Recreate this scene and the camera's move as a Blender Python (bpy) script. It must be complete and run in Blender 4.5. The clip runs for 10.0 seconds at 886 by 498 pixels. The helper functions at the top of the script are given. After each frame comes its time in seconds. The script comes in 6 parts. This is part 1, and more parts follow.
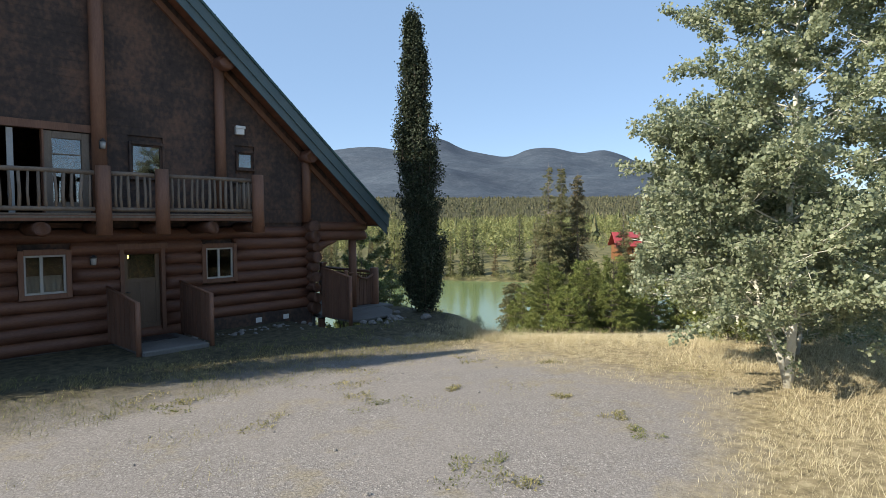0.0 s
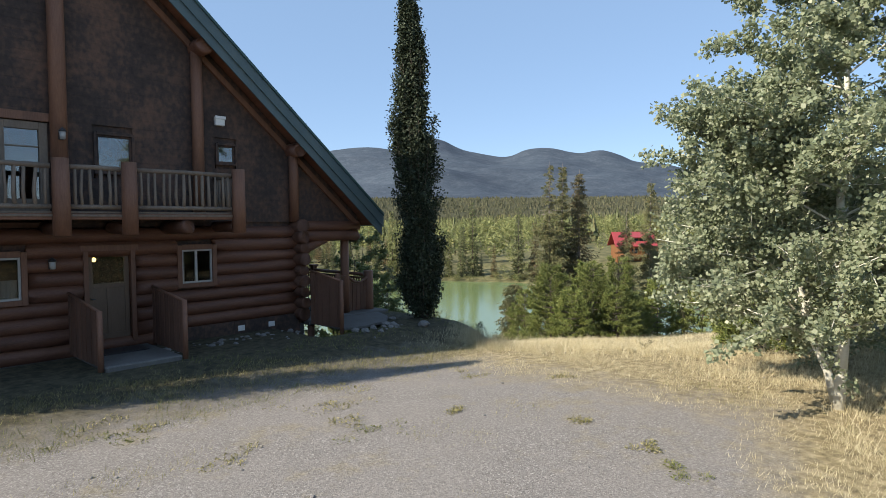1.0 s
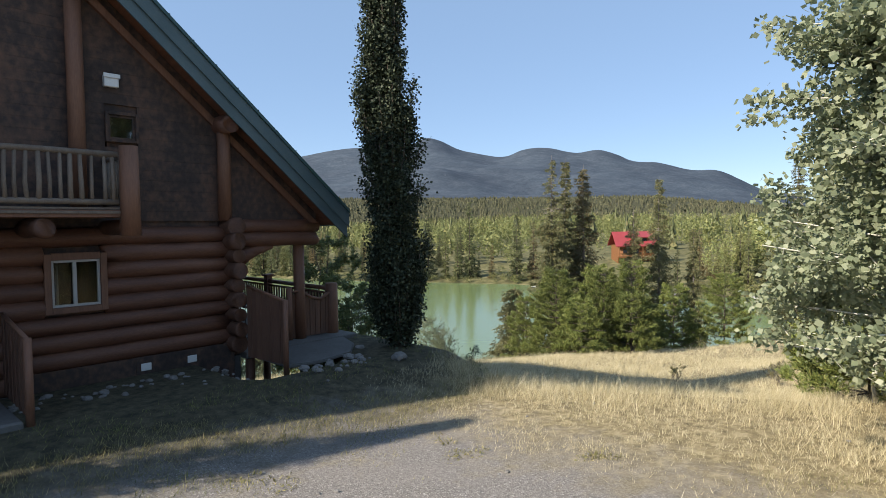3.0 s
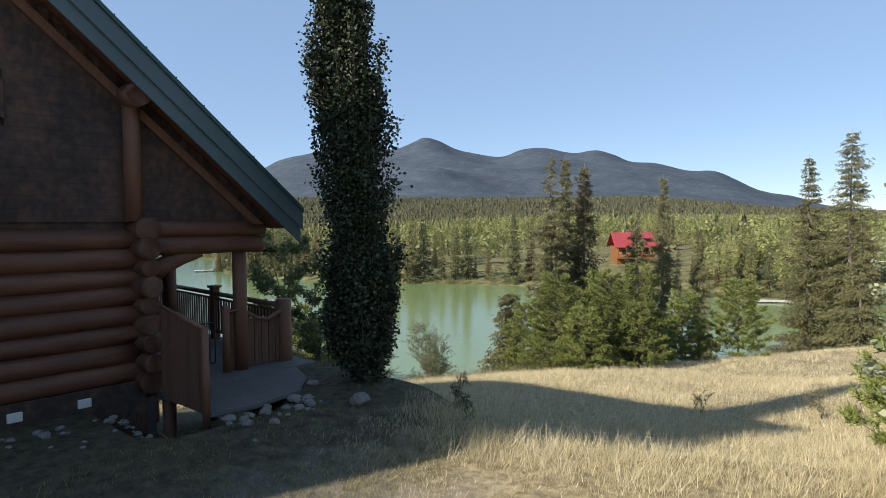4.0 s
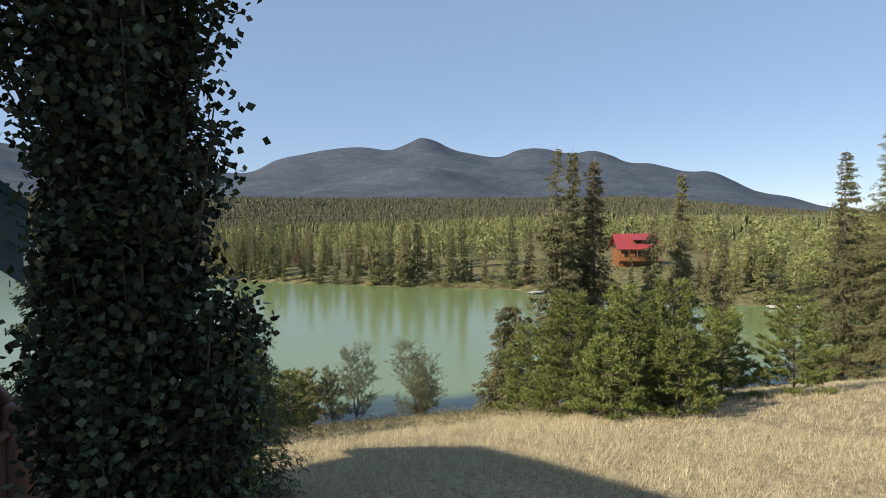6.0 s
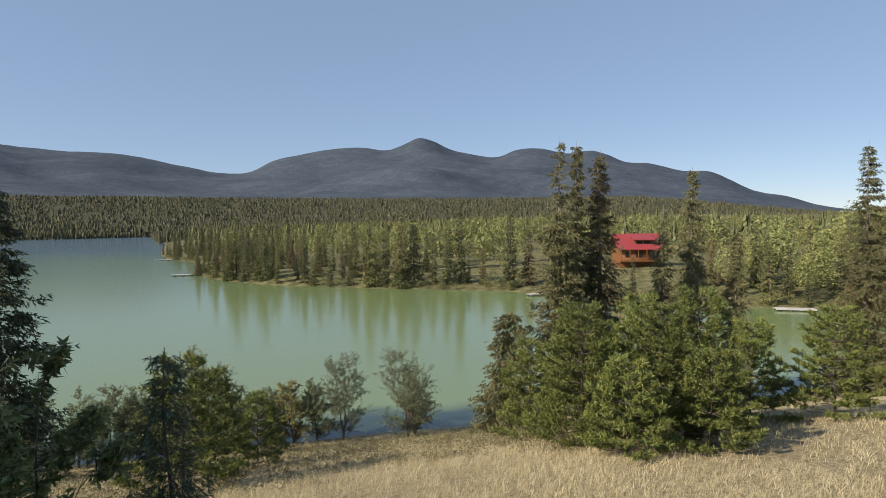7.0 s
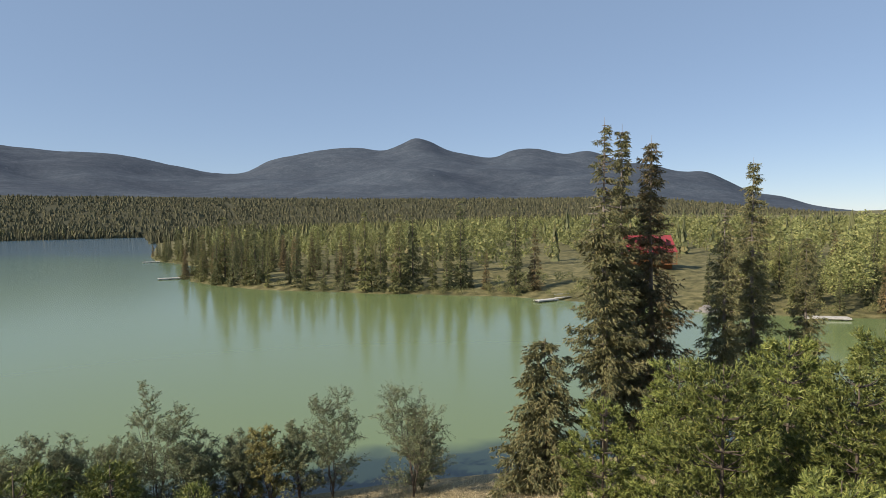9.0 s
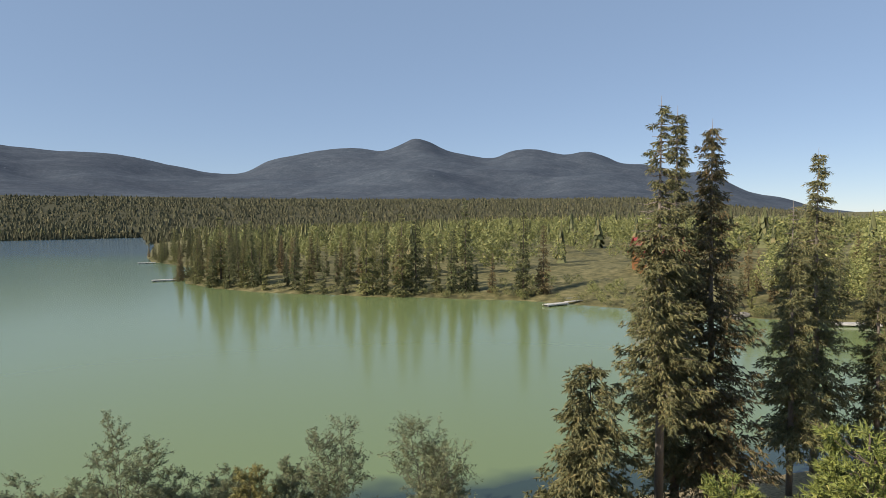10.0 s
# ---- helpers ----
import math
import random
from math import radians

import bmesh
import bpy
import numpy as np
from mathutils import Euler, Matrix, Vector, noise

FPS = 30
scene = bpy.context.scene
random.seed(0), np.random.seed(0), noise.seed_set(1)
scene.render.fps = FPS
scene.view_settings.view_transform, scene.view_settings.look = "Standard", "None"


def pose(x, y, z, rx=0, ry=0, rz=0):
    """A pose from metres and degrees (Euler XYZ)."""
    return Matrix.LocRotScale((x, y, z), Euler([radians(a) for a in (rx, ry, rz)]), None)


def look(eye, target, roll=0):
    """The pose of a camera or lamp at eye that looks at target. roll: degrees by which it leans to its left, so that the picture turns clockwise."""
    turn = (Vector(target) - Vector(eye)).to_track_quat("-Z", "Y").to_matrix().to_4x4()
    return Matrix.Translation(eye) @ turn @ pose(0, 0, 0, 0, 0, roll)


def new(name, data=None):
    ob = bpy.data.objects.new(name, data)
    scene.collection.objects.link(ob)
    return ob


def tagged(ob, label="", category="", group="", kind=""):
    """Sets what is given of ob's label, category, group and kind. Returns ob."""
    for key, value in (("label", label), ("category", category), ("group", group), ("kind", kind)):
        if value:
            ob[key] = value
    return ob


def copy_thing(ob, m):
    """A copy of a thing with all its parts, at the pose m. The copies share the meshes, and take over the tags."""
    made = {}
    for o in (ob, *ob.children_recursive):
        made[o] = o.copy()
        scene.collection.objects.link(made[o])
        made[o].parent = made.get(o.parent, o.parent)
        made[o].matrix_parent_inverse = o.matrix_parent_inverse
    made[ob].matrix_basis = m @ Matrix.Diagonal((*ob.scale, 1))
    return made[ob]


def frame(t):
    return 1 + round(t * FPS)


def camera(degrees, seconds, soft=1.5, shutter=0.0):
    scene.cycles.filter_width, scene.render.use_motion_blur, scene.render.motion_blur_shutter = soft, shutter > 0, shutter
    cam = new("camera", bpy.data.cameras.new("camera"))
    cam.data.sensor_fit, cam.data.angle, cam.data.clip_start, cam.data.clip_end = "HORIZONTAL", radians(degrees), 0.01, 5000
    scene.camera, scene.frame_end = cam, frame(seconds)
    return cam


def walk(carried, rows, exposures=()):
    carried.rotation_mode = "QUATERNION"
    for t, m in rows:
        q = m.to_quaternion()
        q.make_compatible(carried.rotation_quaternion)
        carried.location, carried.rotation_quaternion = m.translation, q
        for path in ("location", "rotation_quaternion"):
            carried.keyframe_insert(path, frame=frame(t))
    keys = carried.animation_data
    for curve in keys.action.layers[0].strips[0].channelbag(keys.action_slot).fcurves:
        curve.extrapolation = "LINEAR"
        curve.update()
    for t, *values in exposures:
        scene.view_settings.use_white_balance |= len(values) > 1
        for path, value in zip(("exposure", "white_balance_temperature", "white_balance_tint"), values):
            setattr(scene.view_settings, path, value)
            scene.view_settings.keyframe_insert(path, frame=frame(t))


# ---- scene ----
cam = camera(73.7, 10.0, soft=0.6)
PATH = [
    (0, (-11.338, -15.836, 2.712), (-9.883, -14.467, 2.624), -0.3),
    (0.5, (-10.863, -15.354, 2.695), (-9.406, -13.987, 2.608), -0.4),
    (1, (-10.316, -14.845, 2.675), (-8.856, -13.479, 2.588), -0.4),
    (1.5, (-9.651, -14.25, 2.669), (-8.191, -12.886, 2.581), -0.5),
    (2, (-8.841, -13.6, 2.631), (-7.38, -12.237, 2.543), -0.5),
    (3.5, (-5.831, -11.362, 2.652), (-4.364, -10.005, 2.567), -0.6),
    (4, (-4.561, -10.472, 2.684), (-3.09, -9.119, 2.597), -0.4),
    (4.5, (-3.301, -9.526, 2.712), (-1.828, -8.176, 2.624), -0.2),
    (5, (-2.063, -8.399, 2.746), (-0.588, -7.051, 2.658), -0.2),
    (5.5, (-0.715, -7.322, 2.796), (0.761, -5.975, 2.709), -0.3),
    (7, (3.565, -4.231, 2.799), (5.047, -2.891, 2.714), -0.5),
    (7.5, (4.668, -2.82, 2.806), (6.152, -1.482, 2.719), -0.6),
    (8, (5.91, -1.332, 2.846), (7.396, 0.004, 2.76), -0.5),
    (8.5, (7.426, 0.188, 2.904), (8.913, 1.523, 2.82), -0.5),
    (9, (9.082, 2.102, 2.983), (10.573, 3.433, 2.899), -0.5),
    (9.5, (10.776, 4.247, 2.977), (12.268, 5.577, 2.895), -0.5),
    (10, (12.29, 6.502, 2.948), (13.783, 7.831, 2.866), -0.4),
]
walk(cam, [(t, look(eye, target, roll)) for t, eye, target, roll in PATH], [(0, 0.76, 6500, 10), (2, 0.76, 6520, 11), (4.5, 0.6, 6550, 12), (5.5, 0.57, 6700, 14), (7, 0.3, 6900, 14), (10, 0.29, 6950, 14)])

# ---- light ----
SUN_AZ, SUN_EL = (-0.9474, 0.32), 33.2
world = bpy.data.worlds.new("world")
scene.world = world
world.use_nodes = True
wn, wl = world.node_tree.nodes, world.node_tree.links
sky = wn.new("ShaderNodeTexSky")
sky.sky_type, sky.sun_disc = "NISHITA", False
sky.sun_elevation, sky.sun_rotation = radians(SUN_EL), math.atan2(SUN_AZ[0], SUN_AZ[1])
sky.altitude, sky.air_density, sky.dust_density, sky.ozone_density = 900, 0.82, 0.03, 1.2
# thin high haze evens out the sky
veil = wn.new("ShaderNodeMix")
veil.data_type = "RGBA"
veil.inputs[0].default_value, veil.inputs[7].default_value = 0.6, (1.95, 3.0, 4.55, 1)
wl.new(sky.outputs[0], veil.inputs[6])
wl.new(veil.outputs[2], wn["Background"].inputs[0])
wn["Background"].inputs[1].default_value = 0.115
sun = new("sun", bpy.data.lights.new("sun", "SUN"))
sun.data.energy, sun.data.angle, sun.data.color = 5.0, radians(0.53), (1.0, 0.91, 0.76)
_c = math.cos(radians(SUN_EL))
sun.matrix_world = look((SUN_AZ[0] * _c * 50, SUN_AZ[1] * _c * 50, math.sin(radians(SUN_EL)) * 50), (0, 0, 0))

LAKE = -12.80

# ---- materials ----


def material(name, base=(0.5, 0.5, 0.5), rough=0.8, metal=0.0, spec=0.5):
    m = bpy.data.materials.new(name)
    m.use_nodes = True
    b = m.node_tree.nodes["Principled BSDF"]
    b.inputs["Base Color"].default_value = (*base, 1)
    b.inputs["Roughness"].default_value = rough
    b.inputs["Metallic"].default_value = metal
    b.inputs["Specular IOR Level"].default_value = spec
    return m


def nodes_of(m):
    nt = m.node_tree
    return nt, nt.nodes, nt.links, nt.nodes["Principled BSDF"]


def ramp_node(nt, stops):
    r = nt.nodes.new("ShaderNodeValToRGB")
    while len(r.color_ramp.elements) < len(stops):
        r.color_ramp.elements.new(0.5)
    for e, (p, c) in zip(r.color_ramp.elements, stops):
        e.position, e.color = p, (*c, 1)
    return r


def noise_node(nt, scale, detail=4.0, rough=0.55, coord="Object", stretch=(1, 1, 1)):
    tc = nt.nodes.new("ShaderNodeTexCoord")
    mp = nt.nodes.new("ShaderNodeMapping")
    mp.inputs["Scale"].default_value = stretch
    n = nt.nodes.new("ShaderNodeTexNoise")
    n.inputs["Scale"].default_value, n.inputs["Detail"].default_value, n.inputs["Roughness"].default_value = scale, detail, rough
    nt.links.new(tc.outputs[coord], mp.inputs["Vector"])
    nt.links.new(mp.outputs[0], n.inputs["Vector"])
    return n


def mix_node(nt, kind, fac, a, b):
    m = nt.nodes.new("ShaderNodeMix")
    m.data_type, m.blend_type = "RGBA", kind
    for sock, v in (("Factor", fac), ("A", a), ("B", b)):
        s = [i for i in m.inputs if i.name == sock and i.enabled][0]
        if isinstance(v, (int, float)):
            s.default_value = v
        elif isinstance(v, tuple):
            s.default_value = (*v, 1)
        else:
            nt.links.new(v, s)
    return [o for o in m.outputs if o.enabled][0]


def bump_node(nt, height, strength, distance=0.02):
    b = nt.nodes.new("ShaderNodeBump")
    b.inputs["Strength"].default_value, b.inputs["Distance"].default_value = strength, distance
    nt.links.new(height, b.inputs["Height"])
    nt.links.new(b.outputs[0], nt.nodes["Principled BSDF"].inputs["Normal"])


def grained(name, stops, scale=3.0, rough=0.8, stretch=(1, 1, 1), fine=40.0, bump=0.3, coord="Object", spec=0.4, vary=0.0, distance=0.01):
    """A surface whose colour runs over two scales of noise, with relief."""
    m = material(name, rough=rough, spec=spec)
    nt, ns, ls, b = nodes_of(m)
    big, small = noise_node(nt, scale, 5, 0.6, coord, stretch), noise_node(nt, fine, 3, 0.6, coord, stretch)
    add = ns.new("ShaderNodeMath")
    add.operation = "MULTIPLY_ADD"
    ls.new(small.outputs["Fac"], add.inputs[0])
    add.inputs[1].default_value = 0.45
    half = ns.new("ShaderNodeMath")
    half.operation = "MULTIPLY"
    ls.new(big.outputs["Fac"], half.inputs[0])
    half.inputs[1].default_value = 0.62
    ls.new(half.outputs[0], add.inputs[2])
    src = add.outputs[0]
    if vary:
        oi = ns.new("ShaderNodeObjectInfo")
        v = ns.new("ShaderNodeMath")
        v.operation = "MULTIPLY_ADD"
        ls.new(oi.outputs["Random"], v.inputs[0])
        v.inputs[1].default_value = vary
        ls.new(src, v.inputs[2])
        src = v.outputs[0]
    r = ramp_node(nt, stops)
    ls.new(src, r.inputs[0])
    ls.new(r.outputs[0], b.inputs["Base Color"])
    if bump:
        bump_node(nt, small.outputs["Fac"], bump, distance)
    return m


def foliage(name, dark, light, rough=0.55, trans=0.25, vary=0.5, hue=None):
    """Leaves: colour differs from leaf to leaf, and some light goes through."""
    m = material(name, rough=rough, spec=0.35)
    nt, ns, ls, b = nodes_of(m)
    g = ns.new("ShaderNodeNewGeometry")
    oi = ns.new("ShaderNodeObjectInfo")
    r = ramp_node(nt, [(0.0, dark), (0.75, light), (1.0, hue or light)])
    ls.new(g.outputs["Random Per Island"], r.inputs[0])
    shade = ns.new("ShaderNodeMapRange")
    shade.inputs["To Min"].default_value, shade.inputs["To Max"].default_value = 1 - vary * 0.5, 1 + vary * 0.5
    ls.new(oi.outputs["Random"], shade.inputs["Value"])
    col = ns.new("ShaderNodeVectorMath")
    col.operation = "SCALE"
    ls.new(r.outputs[0], col.inputs[0])
    ls.new(shade.outputs[0], col.inputs["Scale"])
    ls.new(col.outputs[0], b.inputs["Base Color"])
    if trans:
        t = ns.new("ShaderNodeBsdfTranslucent")
        ls.new(col.outputs[0], t.inputs[0])
        mx = ns.new("ShaderNodeMixShader")
        mx.inputs[0].default_value = trans
        ls.new(b.outputs[0], mx.inputs[1])
        ls.new(t.outputs[0], mx.inputs[2])
        ls.new(mx.outputs[0], ns["Material Output"].inputs[0])
    return m


LOG = grained("log_wood", [(0.25, (0.044, 0.0215, 0.0145)), (0.55, (0.118, 0.052, 0.032)), (0.8, (0.19, 0.089, 0.053))], 1.2, 0.55, (1, 6, 6), 14, 0.25, vary=0.12)
LOG_END = grained("log_end_wood", [(0.3, (0.05, 0.023, 0.015)), (0.8, (0.155, 0.074, 0.044))], 4, 0.7, (1, 1, 1), 40, 0.3)
TIMBER = grained("stained_timber", [(0.25, (0.078, 0.038, 0.025)), (0.75, (0.22, 0.107, 0.064))], 1.0, 0.6, (4, 4, 0.6), 12, 0.25, vary=0.12)
SIDING = grained("dark_wall_boards", [(0.34, (0.022, 0.017, 0.0155)), (0.5, (0.052, 0.036, 0.030)), (0.68, (0.135, 0.075, 0.05))], 0.75, 0.8, (1, 1, 0.8), 9, 0.12)
SOFFIT = grained("soffit_boards", [(0.25, (0.10, 0.042, 0.024)), (0.8, (0.27, 0.112, 0.062))], 1.5, 0.7, (6, 1, 6), 18, 0.2)
FASCIA = grained("green_fascia", [(0.3, (0.06, 0.096, 0.106)), (0.8, (0.105, 0.148, 0.156))], 1.0, 0.5, (1, 1, 1), 30, 0.05)
ROOF_METAL = grained("green_roof_metal", [(0.3, (0.03, 0.07, 0.07)), (0.8, (0.05, 0.10, 0.10))], 0.8, 0.4, (1, 1, 1), 20, 0.05)
BARK = grained("grey_bark", [(0.3, (0.05, 0.04, 0.032)), (0.8, (0.16, 0.13, 0.105))], 6, 0.9, (3, 3, 0.6), 30, 0.8)
WHITE_BARK = grained("aspen_bark", [(0.28, (0.06, 0.055, 0.045)), (0.4, (0.52, 0.50, 0.42)), (0.8, (0.68, 0.66, 0.58))], 3, 0.75, (1, 1, 3), 18, 0.3)
POPLAR_LEAF = foliage("poplar_leaf", (0.014, 0.02, 0.0115), (0.05, 0.064, 0.038), 0.55, 0.02, 0.2, (0.105, 0.125, 0.08))
POPLAR_LEAF.node_tree.nodes["Principled BSDF"].inputs["Specular IOR Level"].default_value = 0.15
ASPEN_LEAF = foliage("aspen_leaf", (0.20, 0.24, 0.145), (0.35, 0.385, 0.245), 0.42, 0.42, 0.2, (0.43, 0.45, 0.30))
WILLOW_LEAF = foliage("willow_leaf", (0.125, 0.155, 0.085), (0.225, 0.255, 0.14), 0.55, 0.25, 0.3, (0.29, 0.28, 0.145))
PINE_NEEDLE = foliage("pine_needle", (0.058, 0.08, 0.022), (0.20, 0.238, 0.062), 0.55, 0.04, 0.42, (0.27, 0.265, 0.08))
SPRUCE_NEEDLE = foliage("spruce_needle", (0.085, 0.095, 0.044), (0.18, 0.178, 0.08), 0.6, 0.1, 0.3, (0.24, 0.195, 0.088))
RUST_NEEDLE = foliage("rusty_top_needle", (0.08, 0.082, 0.042), (0.165, 0.15, 0.072), 0.6, 0.1, 0.2, (0.29, 0.17, 0.078))
PALE_BARK = grained("pale_spruce_bark", [(0.3, (0.12, 0.10, 0.085)), (0.8, (0.29, 0.255, 0.22))], 5, 0.9, (3, 3, 0.6), 25, 0.5)
DARK_NEEDLE = foliage("dark_spruce_needle", (0.035, 0.055, 0.03), (0.09, 0.115, 0.065), 0.6, 0.1, 0.2, (0.14, 0.15, 0.08))
YELLOW_WILLOW = foliage("yellow_willow_leaf", (0.15, 0.15, 0.055), (0.31, 0.29, 0.11), 0.55, 0.25, 0.2, (0.40, 0.34, 0.13))
FAR_SPRUCE = foliage("far_spruce_needle", (0.058, 0.072, 0.033), (0.14, 0.15, 0.064), 0.7, 0.06, 0.6, (0.195, 0.17, 0.075))
OLIVE_SPRUCE = foliage("olive_spruce_needle", (0.09, 0.10, 0.038), (0.195, 0.20, 0.075), 0.7, 0.06, 0.4, (0.25, 0.22, 0.09))
BROWN_SPRUCE = foliage("rusty_spruce_needle", (0.09, 0.08, 0.04), (0.19, 0.155, 0.072), 0.7, 0.06, 0.4, (0.26, 0.165, 0.08))
FAR_ASPEN = foliage("far_aspen_leaf", (0.16, 0.185, 0.066), (0.30, 0.32, 0.12), 0.6, 0.2, 0.4, (0.39, 0.36, 0.14))
GRASS = foliage("dry_grass_blade", (0.355, 0.302, 0.17), (0.62, 0.545, 0.355), 0.75, 0.2, 0.1, (0.76, 0.68, 0.49))

# ---- building blocks ----


def link_mesh(name, verts, faces, mat, parent=None, smooth=False, label=""):
    me = bpy.data.meshes.new(name)
    me.from_pydata(verts, [], faces)
    me.materials.append(mat)
    if smooth:
        me.polygons.foreach_set("use_smooth", [True] * len(me.polygons))
    ob = new(name, me)
    ob.parent = parent
    if label:
        ob["label"] = label
    return ob


def part(name, bm, mat, parent=None, label="", smooth=False):
    me = bpy.data.meshes.new(name)
    bm.to_mesh(me)
    bm.free()
    me.materials.append(mat)
    if smooth:
        me.polygons.foreach_set("use_smooth", [True] * len(me.polygons))
    ob = new(name, me)
    ob.parent = parent
    if label:
        ob["label"] = label
    return ob


def add_box(bm, x0, x1, y0, y1, z0, z1, bevel=0.0):
    r = bmesh.ops.create_cube(bm, size=1)
    bmesh.ops.transform(bm, verts=r["verts"], matrix=Matrix.LocRotScale(((x0 + x1) / 2, (y0 + y1) / 2, (z0 + z1) / 2), None, (x1 - x0, y1 - y0, z1 - z0)))
    if bevel:
        es = list({e for v in r["verts"] for e in v.link_edges})
        bmesh.ops.bevel(bm, geom=es, offset=bevel, segments=1, affect="EDGES")
    return r


def box(name, x0, x1, y0, y1, z0, z1, mat, parent=None, bevel=0.0, label=""):
    bm = bmesh.new()
    add_box(bm, x0, x1, y0, y1, z0, z1, bevel)
    return part(name, bm, mat, parent, label)


def tube_data(points, radii, sides=8, cap=True):
    """Rings round a line of points."""
    vs, fs = [], []
    n = len(points)
    up = Vector((0.31, 0.17, 0.93)).normalized()
    for i, p in enumerate(points):
        d = (Vector(points[min(i + 1, n - 1)]) - Vector(points[max(i - 1, 0)])).normalized()
        a = d.cross(up if abs(d.dot(up)) < 0.95 else Vector((1, 0, 0))).normalized()
        b = d.cross(a)
        for k in range(sides):
            w = 2 * math.pi * k / sides
            vs.append(tuple(Vector(p) + (a * math.cos(w) + b * math.sin(w)) * radii[i]))
    for i in range(n - 1):
        for k in range(sides):
            k2 = (k + 1) % sides
            fs.append((i * sides + k, i * sides + k2, (i + 1) * sides + k2, (i + 1) * sides + k))
    if cap:
        fs.append(tuple(range(sides))[::-1])
        fs.append(tuple((n - 1) * sides + k for k in range(sides)))
    return vs, fs


def join_data(pieces):
    vs, fs = [], []
    for v, f in pieces:
        o = len(vs)
        vs.extend(v)
        fs.extend(tuple(i + o for i in face) for face in f)
    return vs, fs


def empty(name, x=0, y=0, z=0, rz=0):
    e = new(name)
    e.matrix_world = pose(x, y, z, 0, 0, rz)
    e.empty_display_size = 0.2
    return e

# ---- ground and lake ----
NEAR_SHORE = [(-400, 380), (-120, 150), (-40, 84), (0, 52), (14.4, 40.6), (20.6, 35.8), (27, 32.3), (34, 28), (38.5, 24.6), (50, 17.5), (68, 5.5), (86, -9), (125, -44), (320, -240)]
FAR_SHORE = [(350, -140), (175, -35), (130, 0), (122.5, 18), (117.5, 33), (116, 38), (114, 58), (113.4, 65), (112, 78), (104, 92.5), (95, 112), (86.5, 132), (84, 156), (87, 178), (100, 195), (118, 220), (119, 270), (140, 330), (225, 540), (365, 905), (185, 862), (-300, 770), (-1500, 550)]


def shore_distance(px, py, line):
    """Signed distance to a shoreline: positive to the right of its run."""
    best, sign = np.full(px.shape, 1e9), np.ones(px.shape)
    for (ax, ay), (bx, by) in zip(line, line[1:]):
        dx, dy = bx - ax, by - ay
        t = np.clip(((px - ax) * dx + (py - ay) * dy) / (dx * dx + dy * dy), 0, 1)
        ex, ey = px - (ax + t * dx), py - (ay + t * dy)
        d = np.hypot(ex, ey)
        side = np.where(dx * (py - ay) - dy * (px - ax) < 0, 1.0, -1.0)
        closer = d < best
        best, sign = np.where(closer, d, best), np.where(closer, side, sign)
    return best * sign


def waves(px, py, size, seed):
    """Smooth unevenness from a few crossed sines, about -1 to 1."""
    rng = np.random.RandomState(seed)
    z = 0
    for k in range(5):
        a, p = rng.rand() * 6.28, rng.rand(2) * 6.28
        f = (1 + 0.7 * k) / size
        z = z + np.sin((px * math.cos(a) + py * math.sin(a)) * f + p[0]) * np.cos((py * math.cos(a) - px * math.sin(a)) * f * 0.8 + p[1]) / (1 + 0.6 * k)
    return z / 2.2


def ground_height(px, py):
    px, py = np.asarray(px, float), np.asarray(py, float)
    s = shore_distance(px, py, NEAR_SHORE)
    near = np.interp(s, [-40, -6, 0, 2, 6, 10, 14, 20, 29, 36, 42, 46, 50, 55, 66], [-22, -14.2, -12.85, -12.45, -11.4, -10.0, -8.6, -6.5, -4.0, -2.2, -0.95, -0.62, -0.45, -0.3, -0.2])
    # the yard breaks off at a grassy lip into a hollow
    lip = px - 2.25 - 0.45 * np.maximum(-4.7 - py, 0)
    u = np.clip((lip - 0.3) / 1.6, 0, 1)
    near = near - u * u * (3 - 2 * u) * np.interp(py, [-11, -8.5, -3, 2], [0.15, 0.9, 1.0, 0.4]) * np.clip((s - 26) / 9, 0, 1)
    near = near - 0.55 * np.exp(-((px - 11.8) / 3.2) ** 2 - ((py + 7.6) / 2.2) ** 2)
    # level pad round the house
    out = np.hypot(np.maximum(px - 2.6, 0), np.maximum(-2.6 - py, 0) + np.maximum(py - 9, 0))
    pad = np.clip(1 - out / 3.0, 0, 1)
    pad = pad * pad * (3 - 2 * pad)
    # the ground falls away under the porch deck
    under = np.clip((px + 1.4) / 0.7, 0, 1) * np.clip((py + 2.15) / 0.6, 0, 1) * np.clip((0.9 + 1.0 * np.clip((py + 0.6) / 0.7, 0, 1) + 0.9 * np.clip(py - 0.2, 0, 4) - px) / 0.5, 0, 1)
    pad = pad * (1 - under)
    near = np.where(px < 14, near * (1 - pad) + np.maximum(near, -0.22) * pad, near)
    near = near * (1 - under) + np.minimum(near, -1.0 - 0.24 * (py + 1.4)) * under
    near = near + np.clip(s / 12, 0, 1) * np.clip((8 - np.abs(s - 26)) / 8 + 0.35, 0.15, 1) * waves(px, py, 3.2, 3) * 0.10
    f = shore_distance(px, py, FAR_SHORE)
    far = np.interp(f, [-40, -6, 0, 3, 12, 30, 80, 200, 500, 1200, 2500], [-22, -14.2, -12.9, -12.2, -11.3, -10.2, -8.0, -5.0, 3.0, 20.0, 40.0])
    far = far + np.clip(f / 20, 0, 1) * waves(px, py, 14.0, 5) * 0.5 + np.clip((f - 150) / 400, 0, 1) * waves(px, py, 180.0, 6) * 6
    far = far + 2.6 * np.exp(-((px - 153) ** 2 + (py - 64) ** 2) / 230.0)
    return np.maximum(near, far)


